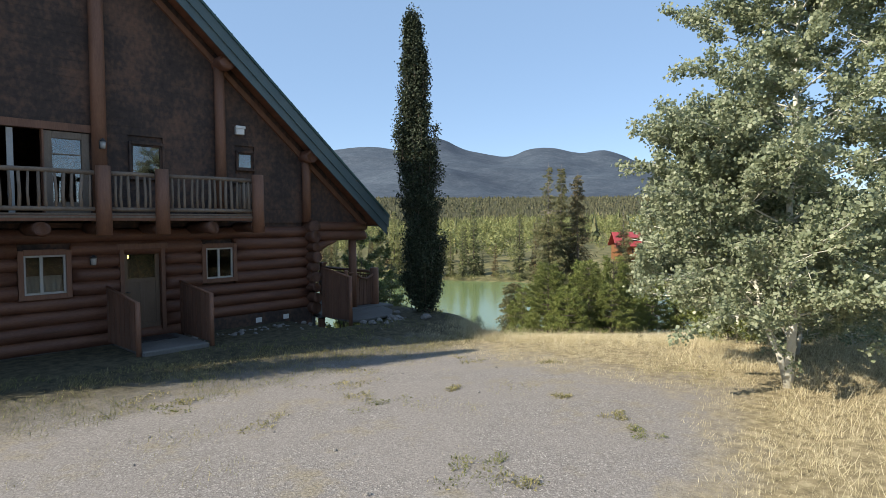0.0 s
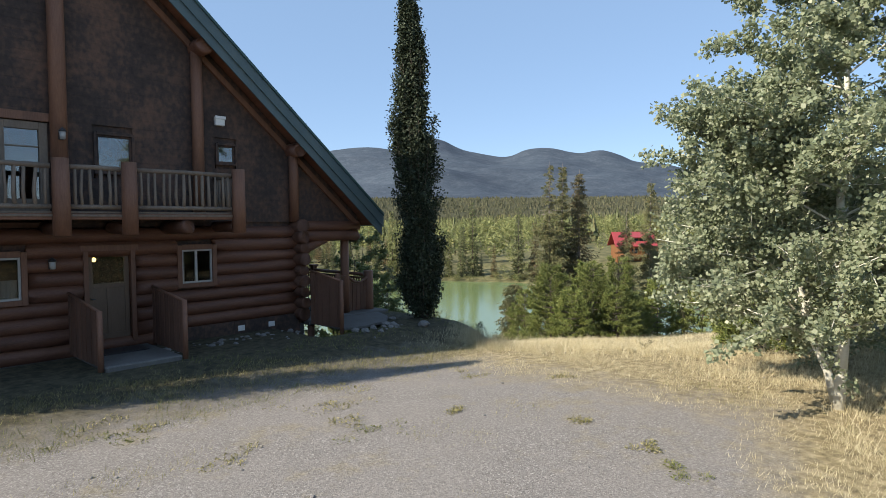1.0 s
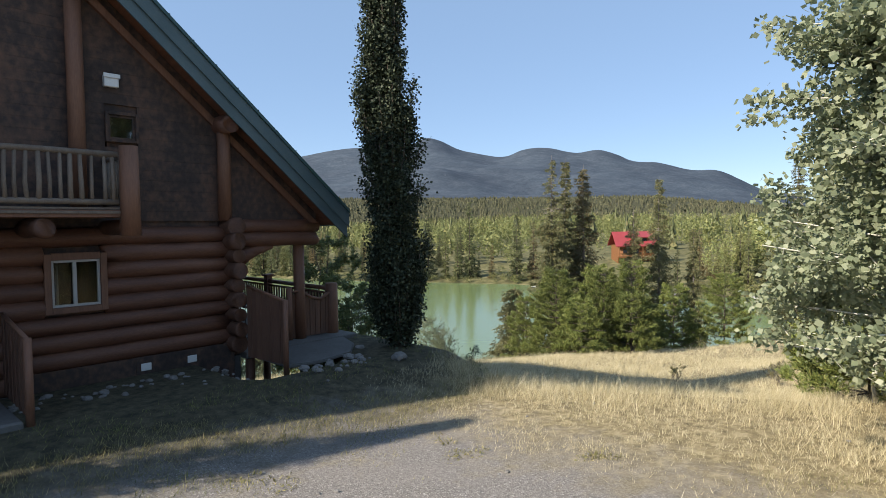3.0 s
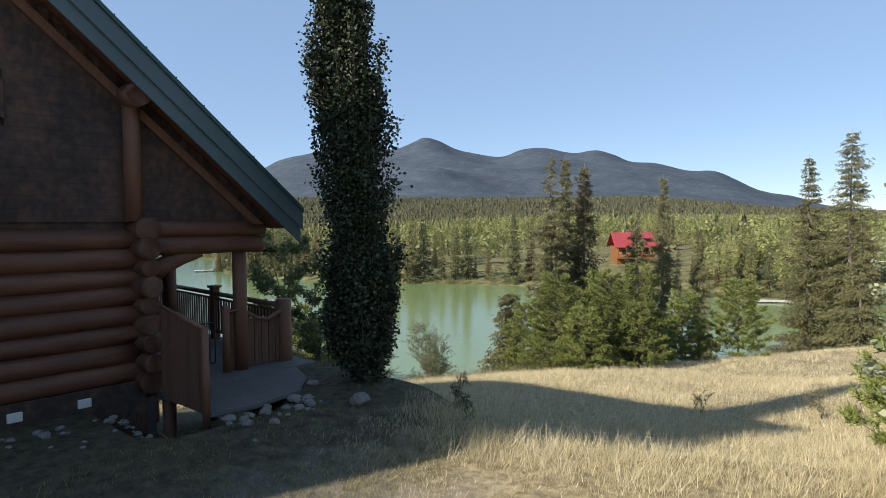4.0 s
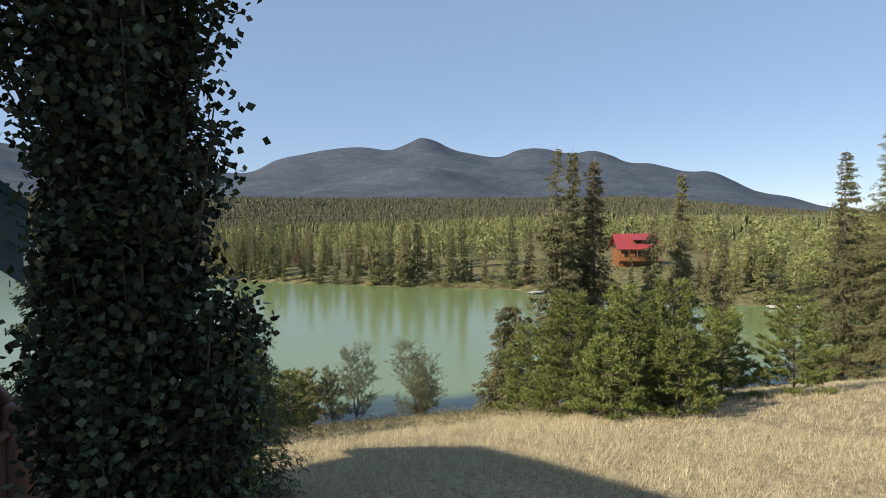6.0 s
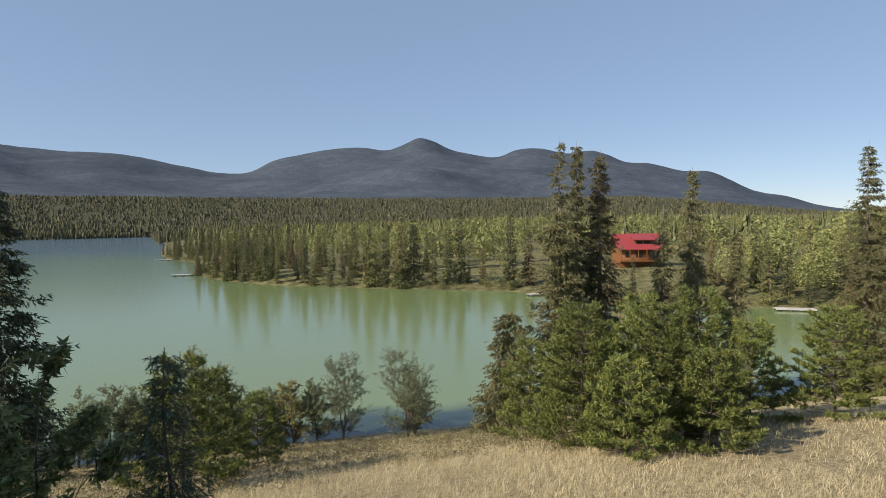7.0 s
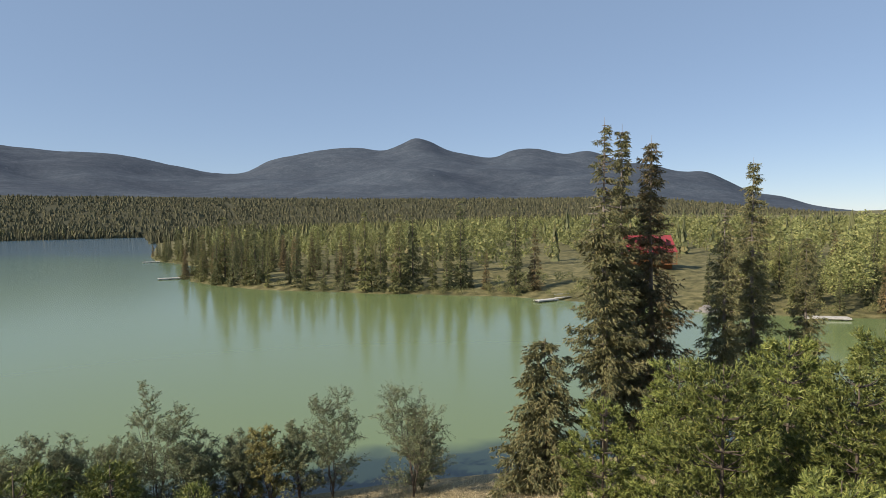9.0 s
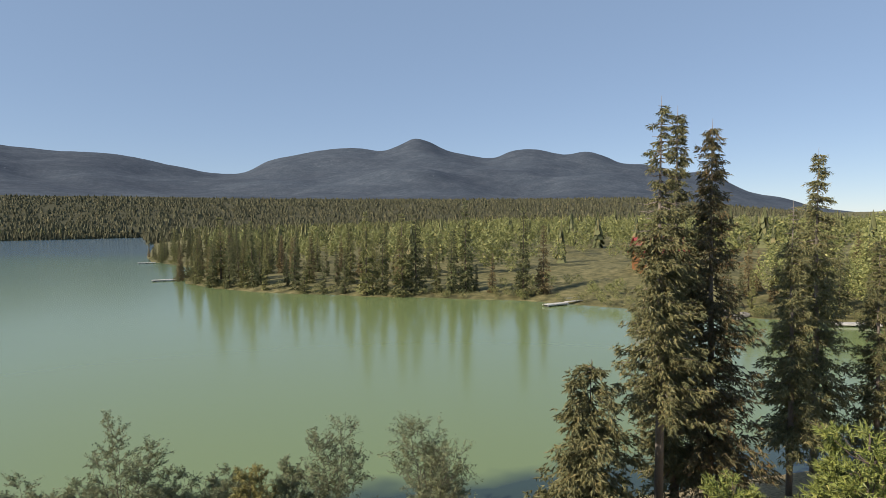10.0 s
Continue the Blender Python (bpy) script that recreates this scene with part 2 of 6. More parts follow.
def grounded(x, y):
    return float(ground_height(np.array([x]), np.array([y]))[0])


def axis_steps(near0, near1, step, far0, far1, grow=1.16):
    a = list(np.arange(near0, near1, step))
    d, x = step, near1
    while x < far1:
        a.append(x)
        d *= grow
        x += d
    a.append(far1)
    d, x, b = step, near0, []
    while x > far0:
        d *= grow
        x -= d
        b.append(x)
    return np.array(sorted(set(b + a)))


def ground_mesh():
    xs, ys = axis_steps(-14, 38, 0.4, -3500, 4200), axis_steps(-20, 34, 0.4, -3500, 4200)
    gx, gy = np.meshgrid(xs, ys)
    gz = ground_height(gx.ravel(), gy.ravel())
    vs = np.column_stack([gx.ravel(), gy.ravel(), gz])
    nx, ny = len(xs), len(ys)
    i = (np.arange(ny - 1)[:, None] * nx + np.arange(nx - 1)).ravel()
    fs = np.column_stack([i, i + 1, i + nx + 1, i + nx])
    ob = link_mesh("ground", vs.tolist(), fs.tolist(), GROUND, smooth=True)
    return tagged(ob, "gravel yard and dry grass slope down to the lake", "ground", kind="structure")


def ground_material():
    """Grey gravel in the yard, dry grass on the slope, darker forest floor on the far shore."""
    m = material("gravel_and_dry_grass", rough=0.95, spec=0.2)
    nt, ns, ls, b = nodes_of(m)
    fine, mid, big = noise_node(nt, 26, 5, 0.75), noise_node(nt, 2.2, 5, 0.65), noise_node(nt, 0.5, 4, 0.6)
    peb = ns.new("ShaderNodeTexVoronoi")
    peb.inputs["Scale"].default_value = 58
    ptc = ns.new("ShaderNodeTexCoord")
    ls.new(ptc.outputs["Object"], peb.inputs["Vector"])
    bw = ns.new("ShaderNodeRGBToBW")
    ls.new(peb.outputs["Color"], bw.inputs[0])
    stone = ramp_node(nt, [(0.1, (0.092, 0.084, 0.078)), (0.45, (0.19, 0.175, 0.163)), (0.75, (0.285, 0.265, 0.247)), (0.95, (0.56, 0.53, 0.49))])
    ls.new(bw.outputs[0], stone.inputs[0])
    dust = ramp_node(nt, [(0.3, (0.14, 0.127, 0.117)), (0.5, (0.248, 0.226, 0.207)), (0.72, (0.365, 0.336, 0.307))])
    ls.new(fine.outputs["Fac"], dust.inputs[0])
    track = noise_node(nt, 0.55, 4, 0.6)
    tr = ramp_node(nt, [(0.4, (0.35, 0.35, 0.35)), (0.62, (0.75, 0.75, 0.75))])
    ls.new(track.outputs["Fac"], tr.inputs[0])
    gravel_out = mix_node(nt, "MIX", tr.outputs[0], stone.outputs[0], dust.outputs[0])
    straw = ramp_node(nt, [(0.3, (0.12, 0.095, 0.055)), (0.5, (0.27, 0.22, 0.125)), (0.68, (0.44, 0.365, 0.225))])
    lump = noise_node(nt, 5.5, 5, 0.7)
    ls.new(lump.outputs["Fac"], straw.inputs[0])
    tc = ns.new("ShaderNodeTexCoord")
    sep = ns.new("ShaderNodeSeparateXYZ")
    ls.new(tc.outputs["Object"], sep.inputs[0])

    def line_dist(nx, ny, off):
        a = ns.new("ShaderNodeVectorMath")
        a.operation = "DOT_PRODUCT"
        ls.new(tc.outputs["Object"], a.inputs[0])
        a.inputs[1].default_value = (nx, ny, 0)
        s = ns.new("ShaderNodeMath")
        s.operation = "SUBTRACT"
        ls.new(a.outputs["Value"], s.inputs[0])
        s.inputs[1].default_value = off
        return s.outputs[0]

    # the yard ends towards the slope and towards the aspens
    edge = ns.new("ShaderNodeMath")
    edge.operation = "MAXIMUM"
    ls.new(line_dist(1, 0, 2.0), edge.inputs[0])
    ls.new(line_dist(0.6, -1.908, 25.2), edge.inputs[1])
    wob = ns.new("ShaderNodeMath")
    wob.operation = "MULTIPLY_ADD"
    ls.new(mid.outputs["Fac"], wob.inputs[0])
    wob.inputs[1].default_value = 3.2
    ls.new(edge.outputs[0], wob.inputs[2])
    mask = ns.new("ShaderNodeMapRange")
    mask.inputs["From Min"].default_value, mask.inputs["From Max"].default_value = -1.5, 0.9
    ls.new(wob.outputs[0], mask.inputs["Value"])
    # scattered straw and weeds in the gravel
    scatter = noise_node(nt, 0.9, 6, 0.72)
    sc = ramp_node(nt, [(0.54, (0, 0, 0)), (0.68, (0.8, 0.8, 0.8))])
    ls.new(scatter.outputs["Fac"], sc.inputs[0])
    chaff = ramp_node(nt, [(0.35, (0.13, 0.112, 0.075)), (0.65, (0.37, 0.32, 0.235))])
    ls.new(fine.outputs["Fac"], chaff.inputs[0])
    gravel_out = mix_node(nt, "MIX", sc.outputs[0], gravel_out, chaff.outputs[0])
    # weedy dirt along the house front, darkened and stretched sideways to paint in shade
    dirt_shade = ns.new("ShaderNodeMapRange")
    dirt_shade.inputs["From Min"].default_value, dirt_shade.inputs["From Max"].default_value = -5.6, -3.6
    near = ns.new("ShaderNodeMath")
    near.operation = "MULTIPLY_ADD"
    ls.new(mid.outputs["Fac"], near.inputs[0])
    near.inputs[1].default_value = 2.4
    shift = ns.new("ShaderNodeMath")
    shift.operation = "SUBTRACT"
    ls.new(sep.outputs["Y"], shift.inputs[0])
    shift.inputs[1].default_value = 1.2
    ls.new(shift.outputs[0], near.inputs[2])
    ls.new(near.outputs[0], dirt_shade.inputs["Value"])
    shaded_soil = ramp_node(nt, [(0.35, (0.04, 0.037, 0.025)), (0.65, (0.115, 0.10, 0.062))])
    ls.new(lump.outputs["Fac"], shaded_soil.inputs[0])
    col = mix_node(nt, "MIX", mask.outputs[0], gravel_out, straw.outputs[0])
    # reach past the poplar: the house's shade put into the ground colour
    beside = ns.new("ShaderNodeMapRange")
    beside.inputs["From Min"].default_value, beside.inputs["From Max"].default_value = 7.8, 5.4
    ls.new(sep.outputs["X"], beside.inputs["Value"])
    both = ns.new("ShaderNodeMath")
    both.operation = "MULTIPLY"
    ls.new(dirt_shade.outputs[0], both.inputs[0])
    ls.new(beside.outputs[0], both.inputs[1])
    col = mix_node(nt, "MIX", both.outputs[0], col, shaded_soil.outputs[0])
    far = ramp_node(nt, [(0.35, (0.075, 0.074, 0.034)), (0.55, (0.155, 0.145, 0.066)), (0.75, (0.26, 0.225, 0.118))])
    ls.new(big.outputs["Fac"], far.inputs[0])
    fm = ns.new("ShaderNodeMapRange")
    fm.inputs["From Min"].default_value, fm.inputs["From Max"].default_value = 55, 70
    far_axis = ns.new("ShaderNodeMath")
    far_axis.operation = "MAXIMUM"
    ls.new(sep.outputs["X"], far_axis.inputs[0])
    ls.new(sep.outputs["Y"], far_axis.inputs[1])
    ls.new(far_axis.outputs[0], fm.inputs["Value"])
    col = mix_node(nt, "MIX", fm.outputs[0], col, far.outputs[0])
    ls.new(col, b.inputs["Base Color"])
    bump_node(nt, fine.outputs["Fac"], 0.6, 0.03)
    return m


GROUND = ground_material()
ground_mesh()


def lake_material():
    """Silty green water, bluer far out."""
    m = material("silty_green_water", rough=0.15, spec=0.5)
    nt, ns, ls, b = nodes_of(m)
    tc = ns.new("ShaderNodeTexCoord")
    sep = ns.new("ShaderNodeSeparateXYZ")
    ls.new(tc.outputs["Object"], sep.inputs[0])
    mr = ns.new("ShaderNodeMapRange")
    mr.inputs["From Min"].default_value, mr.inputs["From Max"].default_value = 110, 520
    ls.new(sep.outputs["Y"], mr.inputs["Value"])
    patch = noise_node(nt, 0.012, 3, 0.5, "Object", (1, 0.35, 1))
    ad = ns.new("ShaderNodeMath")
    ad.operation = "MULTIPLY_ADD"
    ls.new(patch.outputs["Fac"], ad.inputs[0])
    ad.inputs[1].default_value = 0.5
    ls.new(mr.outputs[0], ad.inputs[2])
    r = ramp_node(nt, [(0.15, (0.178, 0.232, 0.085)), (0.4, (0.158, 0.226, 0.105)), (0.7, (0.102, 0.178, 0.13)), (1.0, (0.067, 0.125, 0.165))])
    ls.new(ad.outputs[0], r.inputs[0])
    # darker water along the near shore, with an uneven edge
    off = ns.new("ShaderNodeVectorMath")
    off.operation = "DOT_PRODUCT"
    ls.new(tc.outputs["Object"], off.inputs[0])
    off.inputs[1].default_value = (0.553, 0.833, 0)
    wob = noise_node(nt, 0.16, 3, 0.5)
    lap = ns.new("ShaderNodeMath")
    lap.operation = "MULTIPLY_ADD"
    ls.new(wob.outputs["Fac"], lap.inputs[0])
    lap.inputs[1].default_value = -7.0
    ls.new(off.outputs["Value"], lap.inputs[2])
    shore_tone = ns.new("ShaderNodeMapRange")
    shore_tone.inputs["From Min"].default_value, shore_tone.inputs["From Max"].default_value = 41.6, 45.0
    ls.new(lap.outputs[0], shore_tone.inputs["Value"])
    water = mix_node(nt, "MIX", shore_tone.outputs[0], (0.032, 0.055, 0.042), r.outputs[0])
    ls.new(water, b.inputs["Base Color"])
    w = noise_node(nt, 1.6, 3, 0.55, "Object", (1, 1, 1))
    bump_node(nt, w.outputs["Fac"], 0.05, 0.05)
    return m


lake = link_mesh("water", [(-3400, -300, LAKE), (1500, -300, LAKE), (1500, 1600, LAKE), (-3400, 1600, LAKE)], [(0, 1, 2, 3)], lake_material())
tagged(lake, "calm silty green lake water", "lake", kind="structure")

# ---- trees ----


def cards(centres, sizes, rng, shape, up=0.3, along=None):
    """One small polygon for each centre, turned at random; shape: outline points (u, v) with u along the leaf."""
    n = len(centres)
    d = rng.normal(size=(n, 3))
    d[:, 2] = d[:, 2] * 0.7 - 0.35
    if along is not None:
        d = along + 0.35 * d
    d /= np.linalg.norm(d, axis=1)[:, None]
    nor = rng.normal(size=(n, 3)) + (0, 0, up)
    side = np.cross(d, nor)
    side /= np.linalg.norm(side, axis=1)[:, None] + 1e-9
    sh = np.array(shape)
    k = len(sh)
    v = centres[:, None, :] + sizes[:, None, None] * (sh[None, :, 0, None] * d[:, None, :] + sh[None, :, 1, None] * side[:, None, :])
    f = np.arange(n * k).reshape(n, k)
    return v.reshape(-1, 3), f


ROUND_LEAF = [(0, 0), (0.3, 0.42), (0.85, 0.28), (0.9, -0.2), (0.32, -0.44)]
ASPEN_SHAPE = [(0, 0), (0.4, 0.46), (1.0, 0.08), (0.5, -0.46)]
LONG_LEAF = [(0, 0), (0.4, 0.17), (1.0, 0), (0.4, -0.17)]


def leaf_mesh(name, verts, faces, mat, parent):
    me = bpy.data.meshes.new(name)
    faces = np.asarray(faces)
    k = faces.shape[1]
    me.vertices.add(len(verts))
    me.vertices.foreach_set("co", np.asarray(verts, np.float32).ravel())
    me.loops.add(faces.size)
    me.loops.foreach_set("vertex_index", faces.ravel().astype(np.int32))
    me.polygons.add(len(faces))
    me.polygons.foreach_set("loop_start", np.arange(0, faces.size, k, dtype=np.int32))
    me.update(calc_edges=True)
    me.validate()
    me.materials.append(mat)
    ob = new(name, me)
    ob.parent = parent
    return ob


def poplar(x, y, height, seed, leaves=92000):
    rng = np.random.RandomState(seed)
    e = empty("poplar", x, y, grounded(x, y) - 0.05)
    pts = [(-0.045 * i + 0.03 * math.sin(i * 1.7), 0.017 * i + 0.02 * math.sin(i * 2.3), height * 0.95 * i / 9) for i in range(10)]
    v, f = tube_data(pts, [0.17 * (1 - i / 10) + 0.012 for i in range(10)], 9)
    pieces = [(v, f)]
    h_rel, r_rel = [0.0, 0.05, 0.15, 0.3, 0.45, 0.52, 0.64, 0.83, 0.94, 1.0], [0.58, 0.61, 0.64, 0.64, 0.69, 0.70, 0.58, 0.40, 0.21, 0.03]
    stems, tips = [], []
    for k in range(170):
        z0 = 0.05 + (height * 0.92) * (max(k - 26, 0) / 144) ** 1.1
        a = rng.rand() * 6.283
        ln = 0.7 + rng.rand() * 1.1
        z1 = min(z0 + ln * 1.35, height * (0.97 + 0.04 * rng.rand()))
        lump = 1 + 0.17 * math.sin(2 * a + z1 * 2.1) * math.sin(z1 * 1.6 + 0.8)
        r1 = np.interp(z1 / height, h_rel, r_rel) * (0.62 + 0.46 * rng.rand()) * lump
        tops, back = -0.405 * z1 / height, 0.153 * z1 / height
        p0, p1 = np.array([-0.405 * z0 / height, 0.153 * z0 / height, z0]), np.array([r1 * math.cos(a) + tops, r1 * math.sin(a) + back, z1])
        mid = (p0 * 0.45 + p1 * 0.55) + np.array([0.12 * math.cos(a), 0.12 * math.sin(a), -0.12])
        pieces.append(tube_data([tuple(p0), tuple(mid), tuple(p1)], [0.022, 0.014, 0.005], 4, False))
        stems.append((p0, mid, p1))
    v, f = join_data(pieces)
    tagged(link_mesh("trunk", v, f, BARK, e, True), kind="stuff")
    # leaves ride on side twigs round each upright branch
    n = leaves
    which = rng.randint(0, len(stems), n // 14)
    t = rng.rand(n // 14) ** 0.6
    c = np.array([(1 - b) ** 2 * stems[k][0] + 2 * b * (1 - b) * stems[k][1] + b * b * stems[k][2] for k, b in zip(which, t)])
    c = c + rng.normal(size=c.shape) * (0.06, 0.06, 0.11)
    c = np.repeat(c, 14, 0) + rng.normal(size=(len(c) * 14, 3)) * (0.07, 0.07, 0.10)
    v, f = cards(c, 0.05 + 0.03 * rng.rand(len(c)), rng, ASPEN_SHAPE, 0.2)
    leaf_mesh("crown", v, f, POPLAR_LEAF, e)
    return e


def broad_tree(name, x, y, height, spread, seed, bark, leaf, leaves, size, low=0.16, lean=(0, 0), trunk_r=0.1, shape=ROUND_LEAF, limbs=34, stems=1, outline=None, reach=1.0, rising=0.0, bend=1.3):
    """Aspen or willow: leaning stems, limbs, twigs and leaves in loose sprays."""
    rng = np.random.RandomState(seed)
    e = empty(name, x, y, grounded(x, y) - 0.05)
    wood, twigs = [], []
    for s in range(stems):
        a0 = rng.rand() * 6.28
        tip = np.array([lean[0] + (0.3 * math.cos(a0) * height * 0.6 if stems > 1 else 0), lean[1] + (0.3 * math.sin(a0) * height * 0.6 if stems > 1 else 0), height * (1 if s == 0 else 0.6 + 0.35 * rng.rand())])
        n = 8
        line = [tip * np.array([(i / n) ** bend, (i / n) ** bend, i / n]) + rng.normal(size=3) * 0.05 * (0 < i) for i in range(n + 1)]
        wood.append(tube_data([tuple(p) for p in line], [trunk_r * (1 - 0.93 * i / n) for i in range(n + 1)], 8))
        for k in range(limbs // stems):
            b = low + (1 - low) * ((k + rng.rand()) / (limbs // stems)) ** 0.9 * 0.97
            i = min(int(b * n), n - 1)
            p0 = line[i] + (line[i + 1] - line[i]) * (b * n - i)
            a = k * 2.4 + rng.rand() * 1.0
            prof = math.sin(math.pi * min(1, (0.22 + 0.78 * (1 - (b - low) / (1 - low)) ** 0.75)) * 0.5)
            rise = 0.15 + 0.75 * b + rising
            ln = spread * (0.55 + 0.5 * rng.rand()) * max(prof, 0.22)
            if outline:
                ln = spread * (0.6 + 0.4 * rng.rand()) * np.interp(b + 0.06, *outline)
            p1 = p0 + np.array([math.cos(a), math.sin(a), rise * (0.5 + 0.6 * rng.rand())]) * ln
            mid = (p0 + p1) / 2 + rng.normal(size=3) * 0.06 * ln + np.array([0, 0, 0.08 * ln])
            wood.append(tube_data([tuple(p0), tuple(mid), tuple(p1)], [trunk_r * 0.34 * (1 - b * 0.6), trunk_r * 0.2 * (1 - b * 0.6), 0.006], 5, False))
            for q in range(7):
                u = 0.25 + 0.75 * (q + rng.rand()) / 7
                c0 = (1 - u) ** 2 * p0 + 2 * u * (1 - u) * mid + u * u * p1
                tw = rng.normal(size=3) * 0.6 + (p1 - p0) / ln * 0.7 + np.array([0, 0, 0.1 + rising * 0.5])
                c1 = c0 + tw / np.linalg.norm(tw) * spread * (0.09 + 0.15 * rng.rand()) * reach
                wood.append(tube_data([tuple(c0), tuple(c1)], [0.009, 0.003], 3, False))
                twigs.append((c0, c1))
    v, f = join_data(wood)
    link_mesh("trunk", v, f, bark, e, True)
    per = max(3, leaves // len(twigs))
    c = []
    for c0, c1 in twigs:
        u = rng.rand(per, 1) ** 0.7 * 1.1
        c.append(c0 + (c1 - c0) * u + rng.normal(size=(per, 3)) * 0.055 * spread / 2.4)
    c = np.concatenate(c)
    v, f = cards(c, size * (0.7 + 0.6 * rng.rand(len(c))), rng, shape, 0.5)
    leaf_mesh("crown", v, f, leaf, e)
    return e


def pine(x, y, height, spread, seed, mat=None, low=0.06):
    """Young bushy pine: upswept whorled branches whose side shoots end in bottle-brush tufts."""
    rng = np.random.RandomState(seed)
    e = empty("pine", x, y, grounded(x, y) - 0.05)
    wood = [tube_data([(0, 0, 0), (0.03, 0.02, height * 0.5), (0, 0, height * 0.985)], [0.045 * height / 4, 0.03 * height / 4, 0.008], 7)]
    shoots = [(np.array([0, 0, height * 0.9]), np.array([0, 0, height]))]
    rows = int(height / 0.37)
    for r in range(rows):
        b = low + (0.95 - low) * (r + 0.3 * rng.rand()) / rows
        whorl = 0.78 + 0.4 * rng.rand()
        for k in range(6):
            a = r * 1.1 + k * 1.047 + rng.rand() * 0.8
            ln = spread * whorl * (1 - b) ** 0.75 * (0.6 + 0.5 * rng.rand()) + 0.1
            p0 = np.array([0, 0, height * b])
            out = np.array([math.cos(a), math.sin(a), 0])
            side = np.array([-math.sin(a), math.cos(a), 0])
            p1 = p0 + (out + np.array([0, 0, 0.14 + 0.6 * b])) * ln
            mid = (p0 + p1) / 2 - np.array([0, 0, 0.12 * ln])
            wood.append(tube_data([tuple(p0), tuple(mid), tuple(p1)], [0.018, 0.012, 0.006], 4, False))
            for q in range(max(4, int(ln * 11))):
                u = 0.3 + 0.7 * rng.rand() ** 0.7
                c0 = (1 - u) ** 2 * p0 + 2 * u * (1 - u) * mid + u * u * p1
                s = rng.choice((-1, 1)) * (0.25 + 0.6 * rng.rand())
                d1 = out * 0.75 + side * s + np.array([0, 0, 0.1 + 0.25 * rng.rand()])
                c1 = c0 + d1 / np.linalg.norm(d1) * (0.12 + 0.34 * ln * (1.1 - u) * rng.rand())
                # a hand of tufts at the end of each side shoot
                for g in range(4):
                    d2 = d1 * 0.6 + rng.normal(size=3) * 0.34 + np.array([0, 0, 0.5])
                    t0 = c1 + rng.normal(size=3) * (0.05, 0.05, 0.025)
                    shoots.append((t0, t0 + d2 / np.linalg.norm(d2) * (0.13 + 0.11 * rng.rand())))
            shoots.append((p1, p1 + out * 0.1 + np.array([0, 0, 0.14])))
    v, f = join_data(wood)
    link_mesh("trunk", v, f, BARK, e, True)
    s0, s1 = np.array([q[0] for q in shoots]), np.array([q[1] for q in shoots])
    m = 13
    u = rng.rand(len(s0), m, 1)
    c = (s0[:, None] + (s1 - s0)[:, None] * u).reshape(-1, 3)
    d = np.repeat((s1 - s0) / np.linalg.norm(s1 - s0, axis=1)[:, None], m, 0)
    d = d * 0.8 + rng.normal(size=d.shape) * 0.5
    d /= np.linalg.norm(d, axis=1)[:, None]
    v, f = cards(c, 0.085 + 0.05 * rng.rand(len(c)), rng, [(0, 0.13), (1.0, 0), (0, -0.13)], 0.2, d * 3)
    leaf_mesh("crown", v, f, mat or PINE_NEEDLE, e)
    return e


